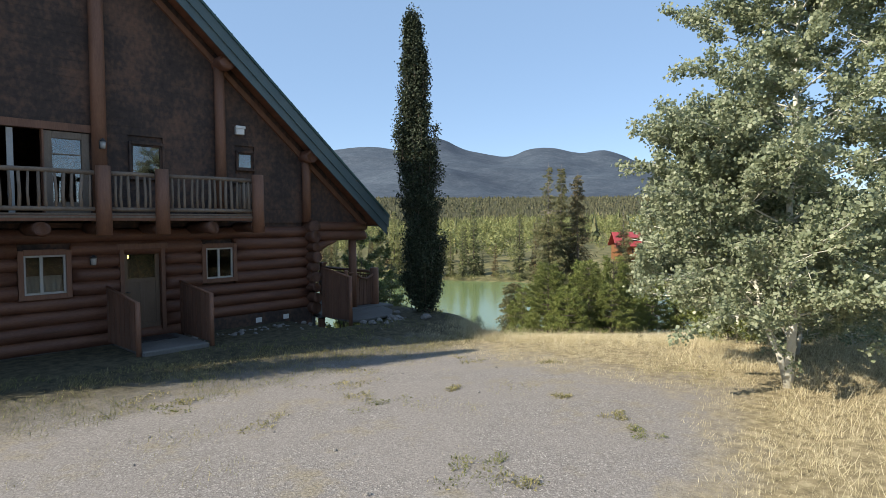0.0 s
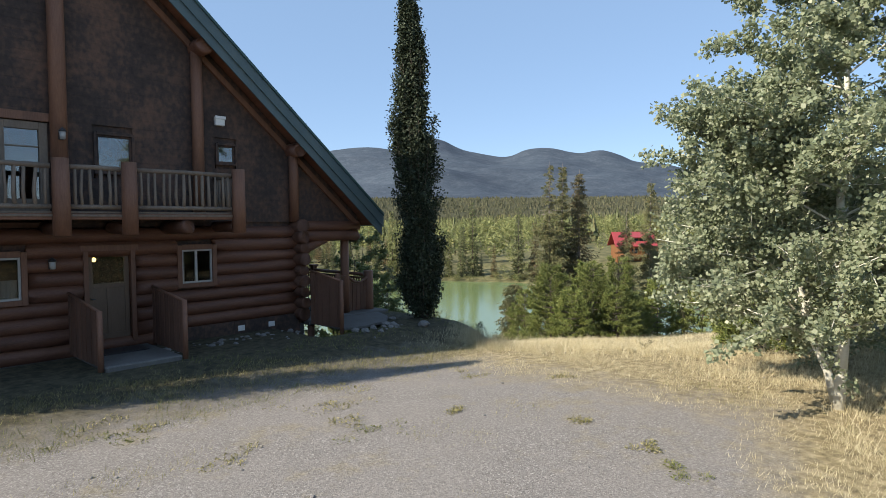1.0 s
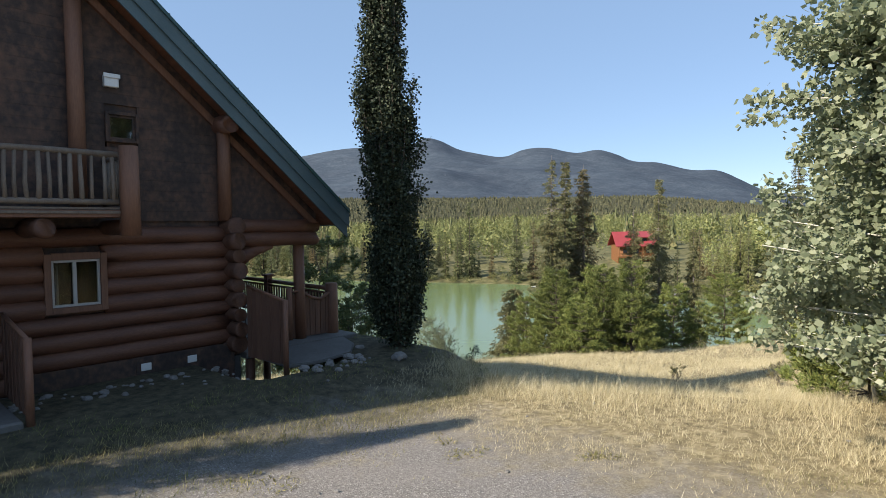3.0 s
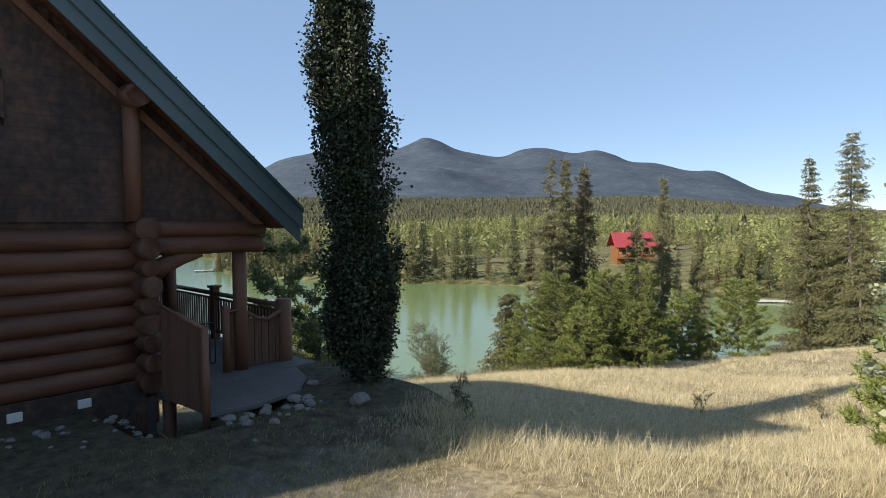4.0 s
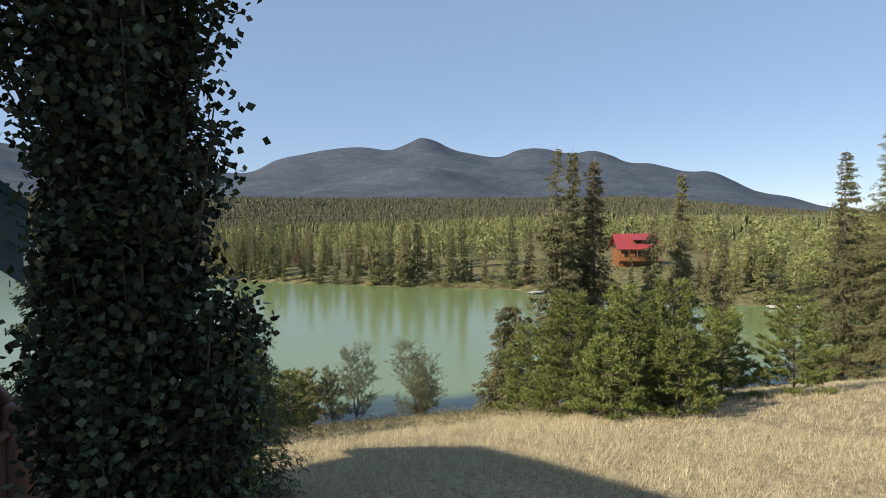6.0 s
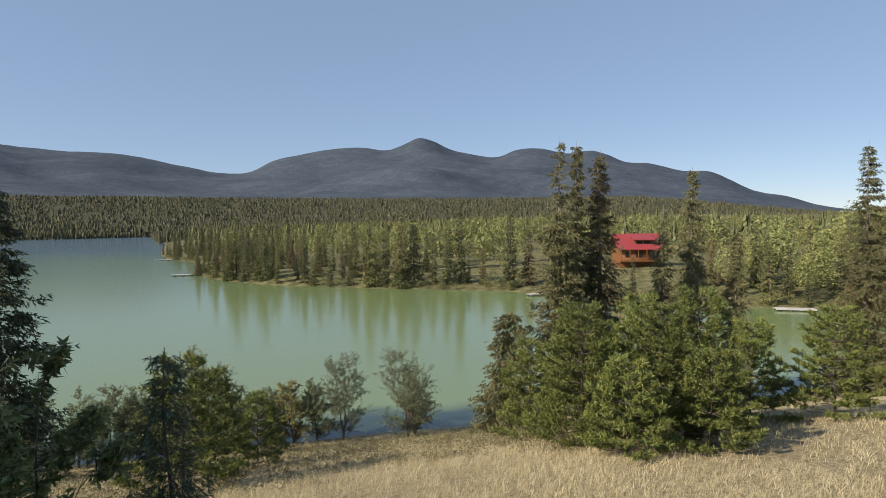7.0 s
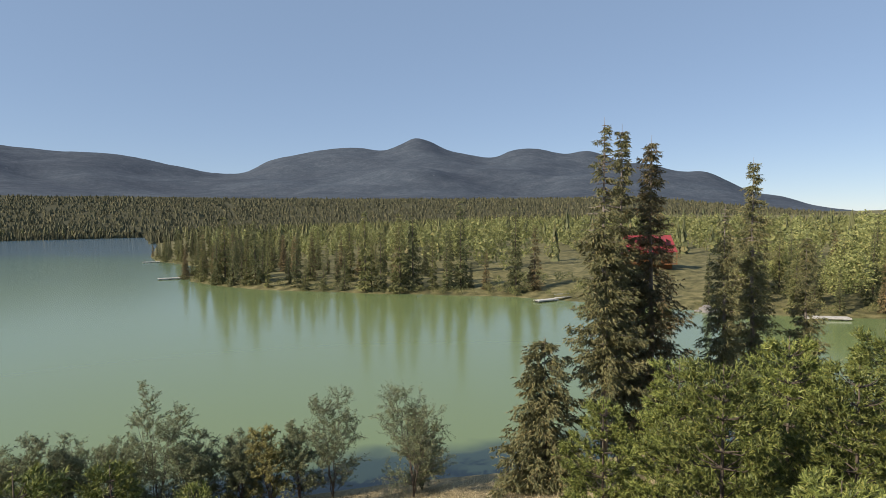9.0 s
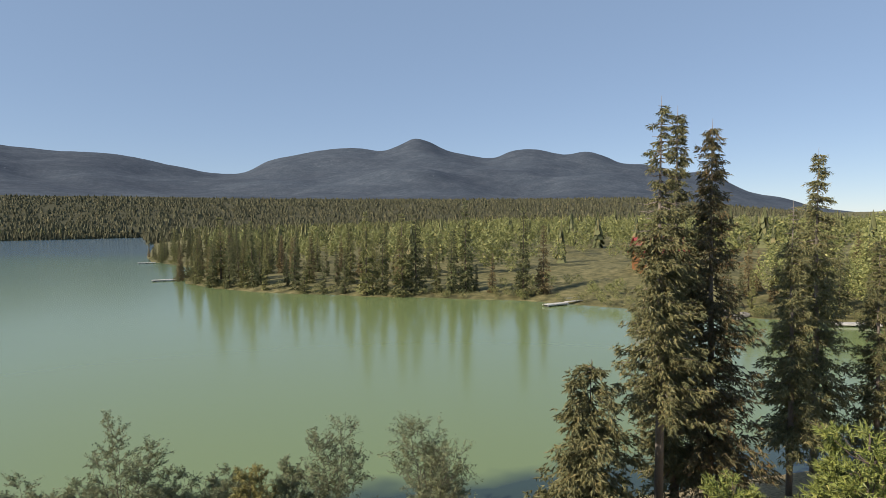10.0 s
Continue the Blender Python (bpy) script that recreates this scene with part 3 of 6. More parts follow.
def spruce(x, y, height, spread, seed, mat=None, name="spruce", bare_top=0.0, low=0.06, dense=1.0, droop=0.45, bark=None, twig=0.32, z=None, cards_per=5, fill=13, boughs=True, ragged=0.6, taper=0.8, slim=0.16, fine_top=0.68):
    """Spire of drooping boughs with hanging twigs."""
    rng = np.random.RandomState(seed)
    e = empty(name, x, y, (grounded(x, y) - 0.05) if z is None else z)
    wood = [tube_data([(0, 0, 0), (0.05, -0.03, height * 0.4), (-0.04, 0.03, height * 0.75), (0, 0, height)], [0.011 * height, 0.008 * height, 0.0035 * height, 0.008], 7)]
    c, d, full = [np.array([[0, 0, height * 0.93]])], [np.array([[0, 0, 1.0]])], [np.ones(1)]
    rows = int(height / 0.34 * dense)
    for r in range(rows):
        b = low + (0.985 - low) * (r + rng.rand() * 0.6) / rows
        gap = 0.72 + 0.4 * rng.rand()
        for k in range(5):
            a = rng.rand() * 6.283
            ln = spread * ((1 - b) ** taper * 0.95 + 0.06) * (1.1 - ragged * rng.rand()) * gap
            if rng.rand() < 0.08:
                continue
            p0 = np.array([0, 0, height * b])
            out = np.array([math.cos(a), math.sin(a), 0])
            dr = droop * (1.25 - b)
            p1 = p0 + out * ln + np.array([0, 0, -dr * ln + 0.12 * ln])
            mid = p0 + out * ln * 0.55 + np.array([0, 0, -dr * ln * 0.75])
            if boughs:
                wood.append(tube_data([tuple(p0), tuple(mid), tuple(p1)], [0.0016 * height, 0.001 * height, 0.006], 3, False))
            if b > 1 - bare_top and rng.rand() < 0.7:
                continue
            m = int(5 + ln * fill)
            u = (0.12 + 0.9 * rng.rand(m))[:, None]
            q = (1 - u) ** 2 * p0 + 2 * u * (1 - u) * mid + u * u * p1 + rng.normal(size=(m, 3)) * (0.06, 0.06, 0.05) * (0.6 + ln)
            side = np.array([-math.sin(a), math.cos(a), 0]) * rng.uniform(-1, 1, (m, 1))
            c.append(q)
            full.append(np.full(m, fine_top + (1.03 - fine_top) * (1 - b)))
            d.append(side * 0.8 + out * 0.55 + np.array([0, 0, -0.35]) + rng.normal(size=(m, 3)) * 0.2)
    v, f = join_data(wood)
    link_mesh("trunk", v, f, bark or BARK, e, True)
    c, d = np.concatenate(c), np.concatenate(d)
    d /= np.linalg.norm(d, axis=1)[:, None]
    k = cards_per
    c2 = np.repeat(c, k, 0) + np.repeat(d, k, 0) * (rng.rand(len(c) * k, 1) * twig * 0.8)
    d2 = np.repeat(d, k, 0) + rng.normal(size=(len(c) * k, 3)) * 0.42 + np.array([0, 0, -0.22])
    full = np.repeat(np.concatenate(full), k)
    v, f = cards(c2, twig * full * (0.4 + 0.5 * rng.rand(len(c2))), rng, [(0, slim), (1.0, 0), (0, -slim)], 0.6, d2 * 3)
    leaf_mesh("crown", v, f, mat or SPRUCE_NEEDLE, e)
    return e

# ---- log house ----
RIDGE_X, RIDGE_Z, EAVE_X, EAVE_Z = -7.1, 10.863, 2.03, 2.97
ROOF_Y0, ROOF_Y1 = -0.74, 11.6
WALL_L, WALL_R = -13.6, -0.60
SLOPE = (RIDGE_Z - EAVE_Z) / (EAVE_X - RIDGE_X)
GLASS = material("window_glass", (0.9, 0.95, 0.95), 0.02)
GLASS.node_tree.nodes["Principled BSDF"].inputs["Transmission Weight"].default_value = 1.0
GLASS.node_tree.nodes["Principled BSDF"].inputs["IOR"].default_value = 1.3
COATED = GLASS.copy()
COATED.name = "coated_glass"
COATED.node_tree.nodes["Principled BSDF"].inputs["IOR"].default_value = 1.9
VINYL = grained("pale_vinyl", [(0.3, (0.32, 0.315, 0.30)), (0.8, (0.46, 0.455, 0.44))], 2, 0.45, (1, 1, 1), 30, 0.02)
POLE = grained("peeled_pole", [(0.25, (0.095, 0.07, 0.052)), (0.8, (0.22, 0.175, 0.135))], 3, 0.75, (3, 3, 0.8), 25, 0.3, vary=0.15)
BOARD = grained("rough_boards", [(0.25, (0.068, 0.036, 0.0245)), (0.8, (0.18, 0.092, 0.059))], 1.4, 0.75, (3, 3, 0.5), 16, 0.3, vary=0.18)
DOOR_PAINT = grained("faded_door_paint", [(0.3, (0.115, 0.075, 0.048)), (0.8, (0.175, 0.118, 0.078))], 2, 0.55, (2, 2, 0.6), 20, 0.08)
CONCRETE = grained("worn_concrete", [(0.3, (0.09, 0.086, 0.08)), (0.8, (0.175, 0.168, 0.158))], 1.3, 0.9, (1, 1, 1), 22, 0.3)
STONE_WALL = grained("dark_foundation", [(0.3, (0.06, 0.055, 0.05)), (0.8, (0.17, 0.155, 0.145))], 2, 0.9, (1, 1, 1), 30, 0.4)
IRON = grained("dark_iron", [(0.3, (0.02, 0.02, 0.022)), (0.8, (0.05, 0.05, 0.052))], 4, 0.45, (1, 1, 1), 40, 0.05)
CURTAIN = grained("pale_curtain", [(0.3, (0.15, 0.14, 0.125)), (0.8, (0.24, 0.225, 0.20))], 2, 0.9, (6, 6, 0.3), 20, 0.1)
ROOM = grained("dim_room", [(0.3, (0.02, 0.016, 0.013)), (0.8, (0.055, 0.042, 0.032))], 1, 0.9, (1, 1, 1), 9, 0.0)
WHITE_BOX = grained("white_enamel", [(0.3, (0.60, 0.60, 0.58)), (0.8, (0.76, 0.76, 0.74))], 3, 0.4, (1, 1, 1), 30, 0.02)

house = empty("log_house", -6.75, 5, -0.4)
tagged(house, "large two-storey log house with green metal roof and front balcony", "house")


def keep(ob, parent, label=""):
    """Hang an object under a parent and leave it where it stands."""
    ob.parent = parent
    ob.matrix_parent_inverse = parent.matrix_world.inverted()
    if label:
        ob["label"] = label
    return ob


def sub(name, x, y, z, parent, label=""):
    return keep(empty(name, x, y, z), parent, label)


def roof_z(x):
    return RIDGE_Z - abs(x - RIDGE_X) * SLOPE


def pole(name, pts, radii, mat, parent, sides=10, label=""):
    v, f = tube_data(pts, radii, sides)
    return keep(link_mesh(name, v, f, mat, None, True), parent, label)


def log_mesh(name, a, b, r, seed, mat=None, sides=14):
    """A hand-peeled log from a to b: slightly wavy, rounded at the ends."""
    rng = np.random.RandomState(seed)
    a, b = np.array(a, float), np.array(b, float)
    ln = np.linalg.norm(b - a)
    d = (b - a) / ln
    n = max(3, int(ln / 0.7) + 1)
    pts, rad = [tuple(a)], [r * 0.93]
    for i in range(n + 1):
        p = a + d * (0.02 + (ln - 0.04) * i / n) + rng.normal(size=3) * 0.006
        pts.append(tuple(p))
        rad.append(r * (1 + rng.normal() * 0.018))
    pts.append(tuple(b))
    rad.append(r * 0.93)
    v, f = tube_data(pts, rad, sides)
    return link_mesh(name, v, f, mat or LOG, None, True)


def prism(name, outline, y0, y1, mat, parent=None):
    """An outline in x and z pulled from y0 to y1."""
    n = len(outline)
    v = [(x, y0, z) for x, z in outline] + [(x, y1, z) for x, z in outline]
    f = [tuple(range(n)), tuple(range(2 * n - 1, n - 1, -1))] + [(i, i + n, (i + 1) % n + n, (i + 1) % n) for i in range(n)]
    ob = link_mesh(name, v, f, mat)
    bm = bmesh.new()
    bm.from_mesh(ob.data)
    bmesh.ops.recalc_face_normals(bm, faces=bm.faces)
    bm.to_mesh(ob.data)
    bm.free()
    return keep(ob, parent) if parent else ob


def boxes(name, spans, mat, parent, bevel=0.0, label=""):
    bm = bmesh.new()
    for s in spans:
        add_box(bm, *s, bevel)
    return keep(part(name, bm, mat), parent, label)


OPENINGS = [(-8.30, -7.28, 1.05, 2.13), (-6.20, -5.20, 0.0, 2.10), (-4.16, -3.20, 1.13, 2.15)]
front_wall = sub("front_log_wall", -6.75, 0, 0, house, "dark red-brown stacked log wall")
PITCH = 0.315
for i in range(9):
    z = -0.06 + PITCH * i
    spans = [(WALL_L - 0.35, WALL_R)]
    for a, b, z0, z1 in OPENINGS:
        if z0 - 0.02 < z < z1 + 0.02:
            spans = [q for s, t in spans for q in ((s, min(t, a)), (max(s, b), t)) if q[1] - q[0] > 0.05]
    for k, (s, t) in enumerate(spans):
        keep(log_mesh("wall_log", (s, 0.0, z), (t, 0.0, z), 0.176 + 0.008 * ((i * 5) % 3 - 1), i * 7 + k), front_wall)
cells = [(WALL_L, -8.30, -0.2, 2.75), (-7.28, -6.20, -0.2, 2.75), (-5.20, -4.16, -0.2, 2.75), (-3.20, WALL_R, -0.2, 2.75), (-8.30, -7.28, -0.2, 1.05), (-8.30, -7.28, 2.13, 2.75), (-6.20, -5.20, 2.10, 2.75), (-4.16, -3.20, -0.2, 1.13), (-4.16, -3.20, 2.15, 2.75)]
boxes("chinking", [(a, b, 0.03, 0.13, z0, z1) for a, b, z0, z1 in cells], SIDING, front_wall)
# butt ends of the side wall's logs make a column at the corner
corner = sub("corner_log_ends", -0.71, -0.2, 1, house, "round butt ends of crossing logs")
for i in range(9):
    z = 0.10 + PITCH * i
    r = [0.20, 0.165, 0.15, 0.175, 0.155, 0.18, 0.15, 0.195, 0.205][i]
    keep(log_mesh("log_end", (-0.71, -0.42 - 0.03 * ((i * 3) % 4), z), (-0.71, 0.9, z), r, 90 + i, LOG_END), corner)
side_wall = sub("side_log_wall", -0.71, 5, 1, house)
for i in range(8):
    z = 0.10 + PITCH * i
    keep(log_mesh("wall_log", (-0.71, 0.9, z), (-0.71, 10.6, z), 0.172, 120 + i), side_wall)
keep(box("side_wall", WALL_L, WALL_L + 0.2, 0.13, 10.6, -0.5, 2.75, SIDING), house)
keep(box("inner_wall", -1.0, -0.86, 0.13, 10.4, -0.5, 2.75, SIDING), house)
keep(box("back_wall", WALL_L + 0.2, WALL_R - 0.3, 10.4, 10.6, -0.5, 2.75, SIDING), house)
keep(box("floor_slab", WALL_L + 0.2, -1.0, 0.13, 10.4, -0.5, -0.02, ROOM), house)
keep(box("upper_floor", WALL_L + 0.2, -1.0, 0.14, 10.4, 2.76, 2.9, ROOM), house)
keep(box("foundation", WALL_L - 0.05, WALL_R + 0.04, -0.13, 10.7, -1.6, -0.21, STONE_WALL), house)

# gable wall: horizontal boards with openings for the upper windows
U_OPEN = [(-8.75, -6.80, 2.9, 4.88), (-5.93, -5.09, 3.85, 4.78), (-3.10, -2.52, 4.25, 4.78)]
gable = sub("gable_wall", -6.75, 0, 5, house, "dark weathered board gable wall")
bh, z = 0.20, 2.74
GABLE_R, GABLE_L = 1.56, -15.7
while z < RIDGE_Z - 0.7:
    z1 = z + bh - 0.0015
    lim = (RIDGE_Z - 0.44 - z1) / SLOPE
    x0, x1 = max(RIDGE_X - lim, GABLE_L), min(RIDGE_X + lim, GABLE_R)
    spans = [(x0, x1)]
    for a, b, c, d in U_OPEN:
        if c < z1 and d > z:
            spans = [q for s, t in spans for q in ((s, min(t, a)), (max(s, b), t)) if q[1] - q[0] > 0.03]
    for s, t in spans:
        bm = bmesh.new()
        add_box(bm, s, t, -0.03, 0.02, z, z1, 0.0015)
        keep(part("board", bm, SIDING if t < -2.0 or s < -3.6 else BOARD if s > -0.9 else SIDING), gable)
    z += bh
prism("wall_core", [(GABLE_L, 2.75), (U_OPEN[0][0], 2.75), (U_OPEN[0][0], 4.88), (-6.8, 4.88), (-6.8, 2.75), (-5.93, 2.75), (-5.93, 4.78), (-5.09, 4.78), (-5.09, 3.85), (-5.88, 3.85), (-5.88, 2.75), (-3.10, 2.75), (-3.10, 4.78), (-2.52, 4.78), (-2.52, 4.25), (-3.05, 4.25), (-3.05, 2.75), (GABLE_R, 2.75), (GABLE_R, roof_z(GABLE_R) - 0.42), (RIDGE_X, RIDGE_Z - 0.42), (GABLE_L, roof_z(GABLE_L) - 0.42)], 0.026, 0.13, SIDING, house)
prism("back_gable", [(GABLE_L, 2.75), (GABLE_R, 2.75), (GABLE_R, roof_z(GABLE_R) - 0.42), (RIDGE_X, RIDGE_Z - 0.42), (GABLE_L, roof_z(GABLE_L) - 0.42)], 10.4, 10.5, SIDING, house)

# roof: two slopes, each metal sheet over boards, double fascia at the rake
roof = sub("roof", RIDGE_X, 5, RIDGE_Z, house, "green metal roof with double green fascia")
for s in (1, -1):
    ex = RIDGE_X + s * (EAVE_X - RIDGE_X)
    prism("roof_sheet", [(RIDGE_X, RIDGE_Z + 0.03), (ex, EAVE_Z + 0.03), (ex, EAVE_Z - 0.05), (RIDGE_X, RIDGE_Z - 0.05)], ROOF_Y0 - 0.04, ROOF_Y1, ROOF_METAL, roof)
    prism("soffit", [(RIDGE_X, RIDGE_Z - 0.055), (ex - s * 0.08, EAVE_Z - 0.055 + 0.08 * SLOPE), (ex - s * 0.08, EAVE_Z - 0.40 + 0.08 * SLOPE), (RIDGE_X, RIDGE_Z - 0.40)], ROOF_Y0 + 0.10, ROOF_Y1 - 0.1, SOFFIT, roof)
    prism("fascia", [(RIDGE_X, RIDGE_Z - 0.054), (ex, EAVE_Z - 0.054), (ex, EAVE_Z - 0.39), (RIDGE_X, RIDGE_Z - 0.39)], ROOF_Y0, ROOF_Y0 + 0.045, FASCIA, roof)
    prism("lower_fascia", [(RIDGE_X, RIDGE_Z - 0.36), (ex - s * 0.03, EAVE_Z - 0.36 + 0.03 * SLOPE), (ex - s * 0.03, EAVE_Z - 0.67 + 0.03 * SLOPE), (RIDGE_X, RIDGE_Z - 0.67)], ROOF_Y0 + 0.047, ROOF_Y0 + 0.09, FASCIA, roof)
    bm = bmesh.new()
    add_box(bm, min(ex, ex - s * 0.05), max(ex, ex - s * 0.05), ROOF_Y0 + 0.05, ROOF_Y1 - 0.05, EAVE_Z - 0.36, EAVE_Z - 0.055)
    keep(part("eave_board", bm, FASCIA), roof)
    prism("rake_timber", [(RIDGE_X, RIDGE_Z - 0.70), (ex - s * 0.5, EAVE_Z - 0.70 + 0.5 * SLOPE), (ex - s * 0.5, EAVE_Z - 0.88 + 0.5 * SLOPE), (RIDGE_X, RIDGE_Z - 0.88)], -0.13, -0.035, TIMBER, roof)
    k = 0
    while 0.45 * k < EAVE_X - RIDGE_X:
        xa = RIDGE_X + s * 0.45 * k
        keep(pole("seam", [(xa, ROOF_Y0 - 0.03, roof_z(xa) + 0.04), (xa, ROOF_Y1, roof_z(xa) + 0.04)], [0.016, 0.016], ROOF_METAL, roof, 5), roof)
        k += 1
for x, r in ((-3.55, 0.21), (-0.85, 0.20), (RIDGE_X, 0.24), (-10.65, 0.21), (-13.35, 0.20)):
    z = roof_z(x) - 0.50 - r
    keep(log_mesh("purlin", (x, -0.56, z), (x, 0.4, z), r, int(200 + x)), roof, "round log purlin end")
for x, w, z0 in ((-6.62, 0.17, 2.95), (-3.60, 0.145, 2.95), (-0.85, 0.14, 2.75)):
    pole("tall_post", [(x, -0.16, z0), (x + 0.01, -0.16, (z0 + roof_z(x)) / 2), (x, -0.16, roof_z(x) - 0.75)], [w, w * 0.97, w * 0.95], TIMBER, house, 12)

# log plate that carries the roof over the porch
plate = sub("porch_beam", 0.5, 0, 2.4, house, "two stacked logs over the porch, lower one curved")
keep(log_mesh("beam_log", (-0.62, 0.0, 2.62), (1.60, 0.0, 2.62), 0.155, 301), plate)
keep(log_mesh("beam_log", (-0.62, 0.0, 2.33), (1.53, 0.0, 2.33), 0.17, 302), plate)
v, f = tube_data([(-0.55, 0, 1.86), (-0.30, 0, 2.0), (0.0, 0, 2.10), (0.35, 0, 2.16)], [0.19, 0.16, 0.12, 0.06], 10)
keep(link_mesh("curved_brace", v, f, LOG, None, True), plate)
keep(log_mesh("beam_log", (1.30, 0.1, 2.40), (1.30, 10.4, 2.40), 0.16, 303), plate)
column = pole("porch_column", [(1.17, 0.16, -0.12), (1.17, 0.16, 1.1), (1.17, 0.16, 2.2)], [0.15, 0.135, 0.13], TIMBER, house, 14)
pole("porch_column", [(1.30, 3.7, -0.12), (1.30, 3.7, 2.3)], [0.16, 0.15], TIMBER, house, 14)
pole("porch_column", [(1.30, 7.4, -0.12), (1.30, 7.4, 2.3)], [0.16, 0.15], TIMBER, house, 14)
keep(box("porch_slab", -0.55, 2.5, -0.4, 10.2, -0.26, -0.12, CONCRETE, None, 0.02), house)
for y in (-0.3, 3.7, 7.4, 10.0):
    for x in (-0.4, 1.3, 2.35):
        pole("pier", [(x, y + 0.05, -4.4), (x, y + 0.05, -0.265)], [0.11, 0.1], TIMBER, house, 10)


def window(x0, x1, z0, z1, y, parent, mullion=(), trim=0.11, trim_mat=None, frame_mat=None, glass=None):
    w = sub("window", (x0 + x1) / 2, y, (z0 + z1) / 2, parent)
    t = trim
    boxes("trim", [(x0 - t, x0, y - 0.20, y - 0.12, z0 - t, z1 + t), (x1, x1 + t, y - 0.20, y - 0.12, z0 - t, z1 + t), (x0, x1, y - 0.20, y - 0.12, z1, z1 + t + 0.02), (x0 - 0.0, x1, y - 0.20, y - 0.12, z0 - t, z0)], trim_mat or TIMBER, w, 0.006)
    f = 0.045
    spans = [(x0, x0 + f, y - 0.15, y - 0.09, z0, z1), (x1 - f, x1, y - 0.15, y - 0.09, z0, z1), (x0 + f, x1 - f, y - 0.15, y - 0.09, z1 - f, z1), (x0 + f, x1 - f, y - 0.15, y - 0.09, z0, z0 + f)]
    for m in mullion:
        spans.append((m - 0.03, m + 0.03, y - 0.148, y - 0.092, z0 + f, z1 - f))
    boxes("window_frame", spans, frame_mat or VINYL, w, 0.004)
    edges = [x0 + f] + sorted(mullion) + [x1 - f]
    for a, b in zip(edges, edges[1:]):
        pane = keep(box("pane", a + 0.0, b, y - 0.122, y - 0.116, z0 + f, z1 - f, glass or GLASS), w)
        pane.visible_shadow = False
    return w


LOW_Y = 0.02
window(-8.20, -7.38, 1.14, 2.03, LOW_Y, house, (-7.86,))
window(-4.07, -3.29, 1.22, 2.06, LOW_Y, house, (-3.70,))
window(-5.87, -5.13, 3.90, 4.72, 0.10, house, (), 0.06, SIDING, SIDING, COATED)
window(-3.05, -2.57, 4.28, 4.74, 0.10, house, (), 0.05, SIDING, SIDING, COATED)
# upper double door with a lighter wood frame
upper_door = sub("balcony_door", -7.25, 0, 3.9, house, "glazed balcony door in pale wood frame, one leaf open")
boxes("door_frame", [(-7.72, -7.56, -0.06, 0.06, 2.98, 4.86), (-6.96, -6.80, -0.06, 0.06, 2.98, 4.86), (-7.56, -6.96, -0.06, 0.06, 4.70, 4.86), (-7.56, -6.96, -0.06, 0.06, 2.98, 3.25), (-7.56, -6.96, -0.03, 0.03, 4.33, 4.36)], POLE, upper_door, 0.006)
boxes("jamb", [(-8.80, -8.72, -0.08, 0.10, 2.95, 4.96), (-7.76, -7.72, -0.08, 0.1, 2.95, 4.96), (-8.80, -6.72, -0.10, -0.065, 4.88, 5.06)], TIMBER, upper_door, 0.005)
keep(box("pane", -7.56, -6.96, -0.004, 0.004, 3.25, 4.70, COATED), upper_door).visible_shadow = False
boxes("screen_leaf", [(-8.40, -8.28, 0.0, 0.04, 2.98, 4.86)], VINYL, upper_door)

front_door = sub("front_door", -5.7, 0, 1, house, "weathered tan door with a half window")
boxes("jamb", [(-6.24, -6.14, -0.19, 0.05, 0.0, 2.10), (-5.26, -5.16, -0.19, 0.05, 0.0, 2.10), (-6.30, -5.10, -0.20, 0.04, 2.10, 2.24)], TIMBER, front_door, 0.006)
boxes("door_leaf", [(-6.13, -6.03, -0.06, -0.01, 0.02, 2.08), (-5.37, -5.27, -0.06, -0.01, 0.02, 2.08), (-6.03, -5.37, -0.06, -0.01, 2.0, 2.08), (-6.03, -5.37, -0.06, -0.01, 0.02, 0.22), (-6.03, -5.37, -0.06, -0.01, 1.26, 1.36), (-5.75, -5.65, -0.06, -0.01, 0.22, 1.26), (-6.03, -5.75, -0.045, -0.02, 0.22, 1.26), (-5.65, -5.37, -0.045, -0.02, 0.22, 1.26)], DOOR_PAINT, front_door, 0.004)
keep(box("pane", -6.03, -5.37, -0.04, -0.034, 1.36, 2.0, GLASS), front_door).visible_shadow = False
pole("door_handle", [(-6.08, -0.06, 1.02), (-6.08, -0.12, 1.02), (-6.0, -0.13, 1.02)], [0.014, 0.014, 0.01], IRON, front_door, 8, "dark lever handle")

# pale curtains behind the two lower windows
for x0, x1, z0, z1 in ((-8.18, -7.40, 1.16, 1.55), (-4.05, -3.9, 1.24, 2.04)):
    n = 24
    v = []
    for i in range(n + 1):
        u = x0 + (x1 - x0) * i / n
        y = 0.10 + 0.018 * math.sin(i * 1.9)
        v += [(u, y, z0), (u, y, z1), (u, y + 0.006, z0), (u, y + 0.006, z1)]
    f = [q for i in range(n) for q in ((4 * i, 4 * i + 4, 4 * i + 5, 4 * i + 1), (4 * i + 2, 4 * i + 3, 4 * i + 7, 4 * i + 6), (4 * i + 1, 4 * i + 5, 4 * i + 7, 4 * i + 3))]
    tagged(link_mesh("curtain", v, f, CURTAIN, None, True), "pale short curtain inside a small window", "curtain", "window curtains")


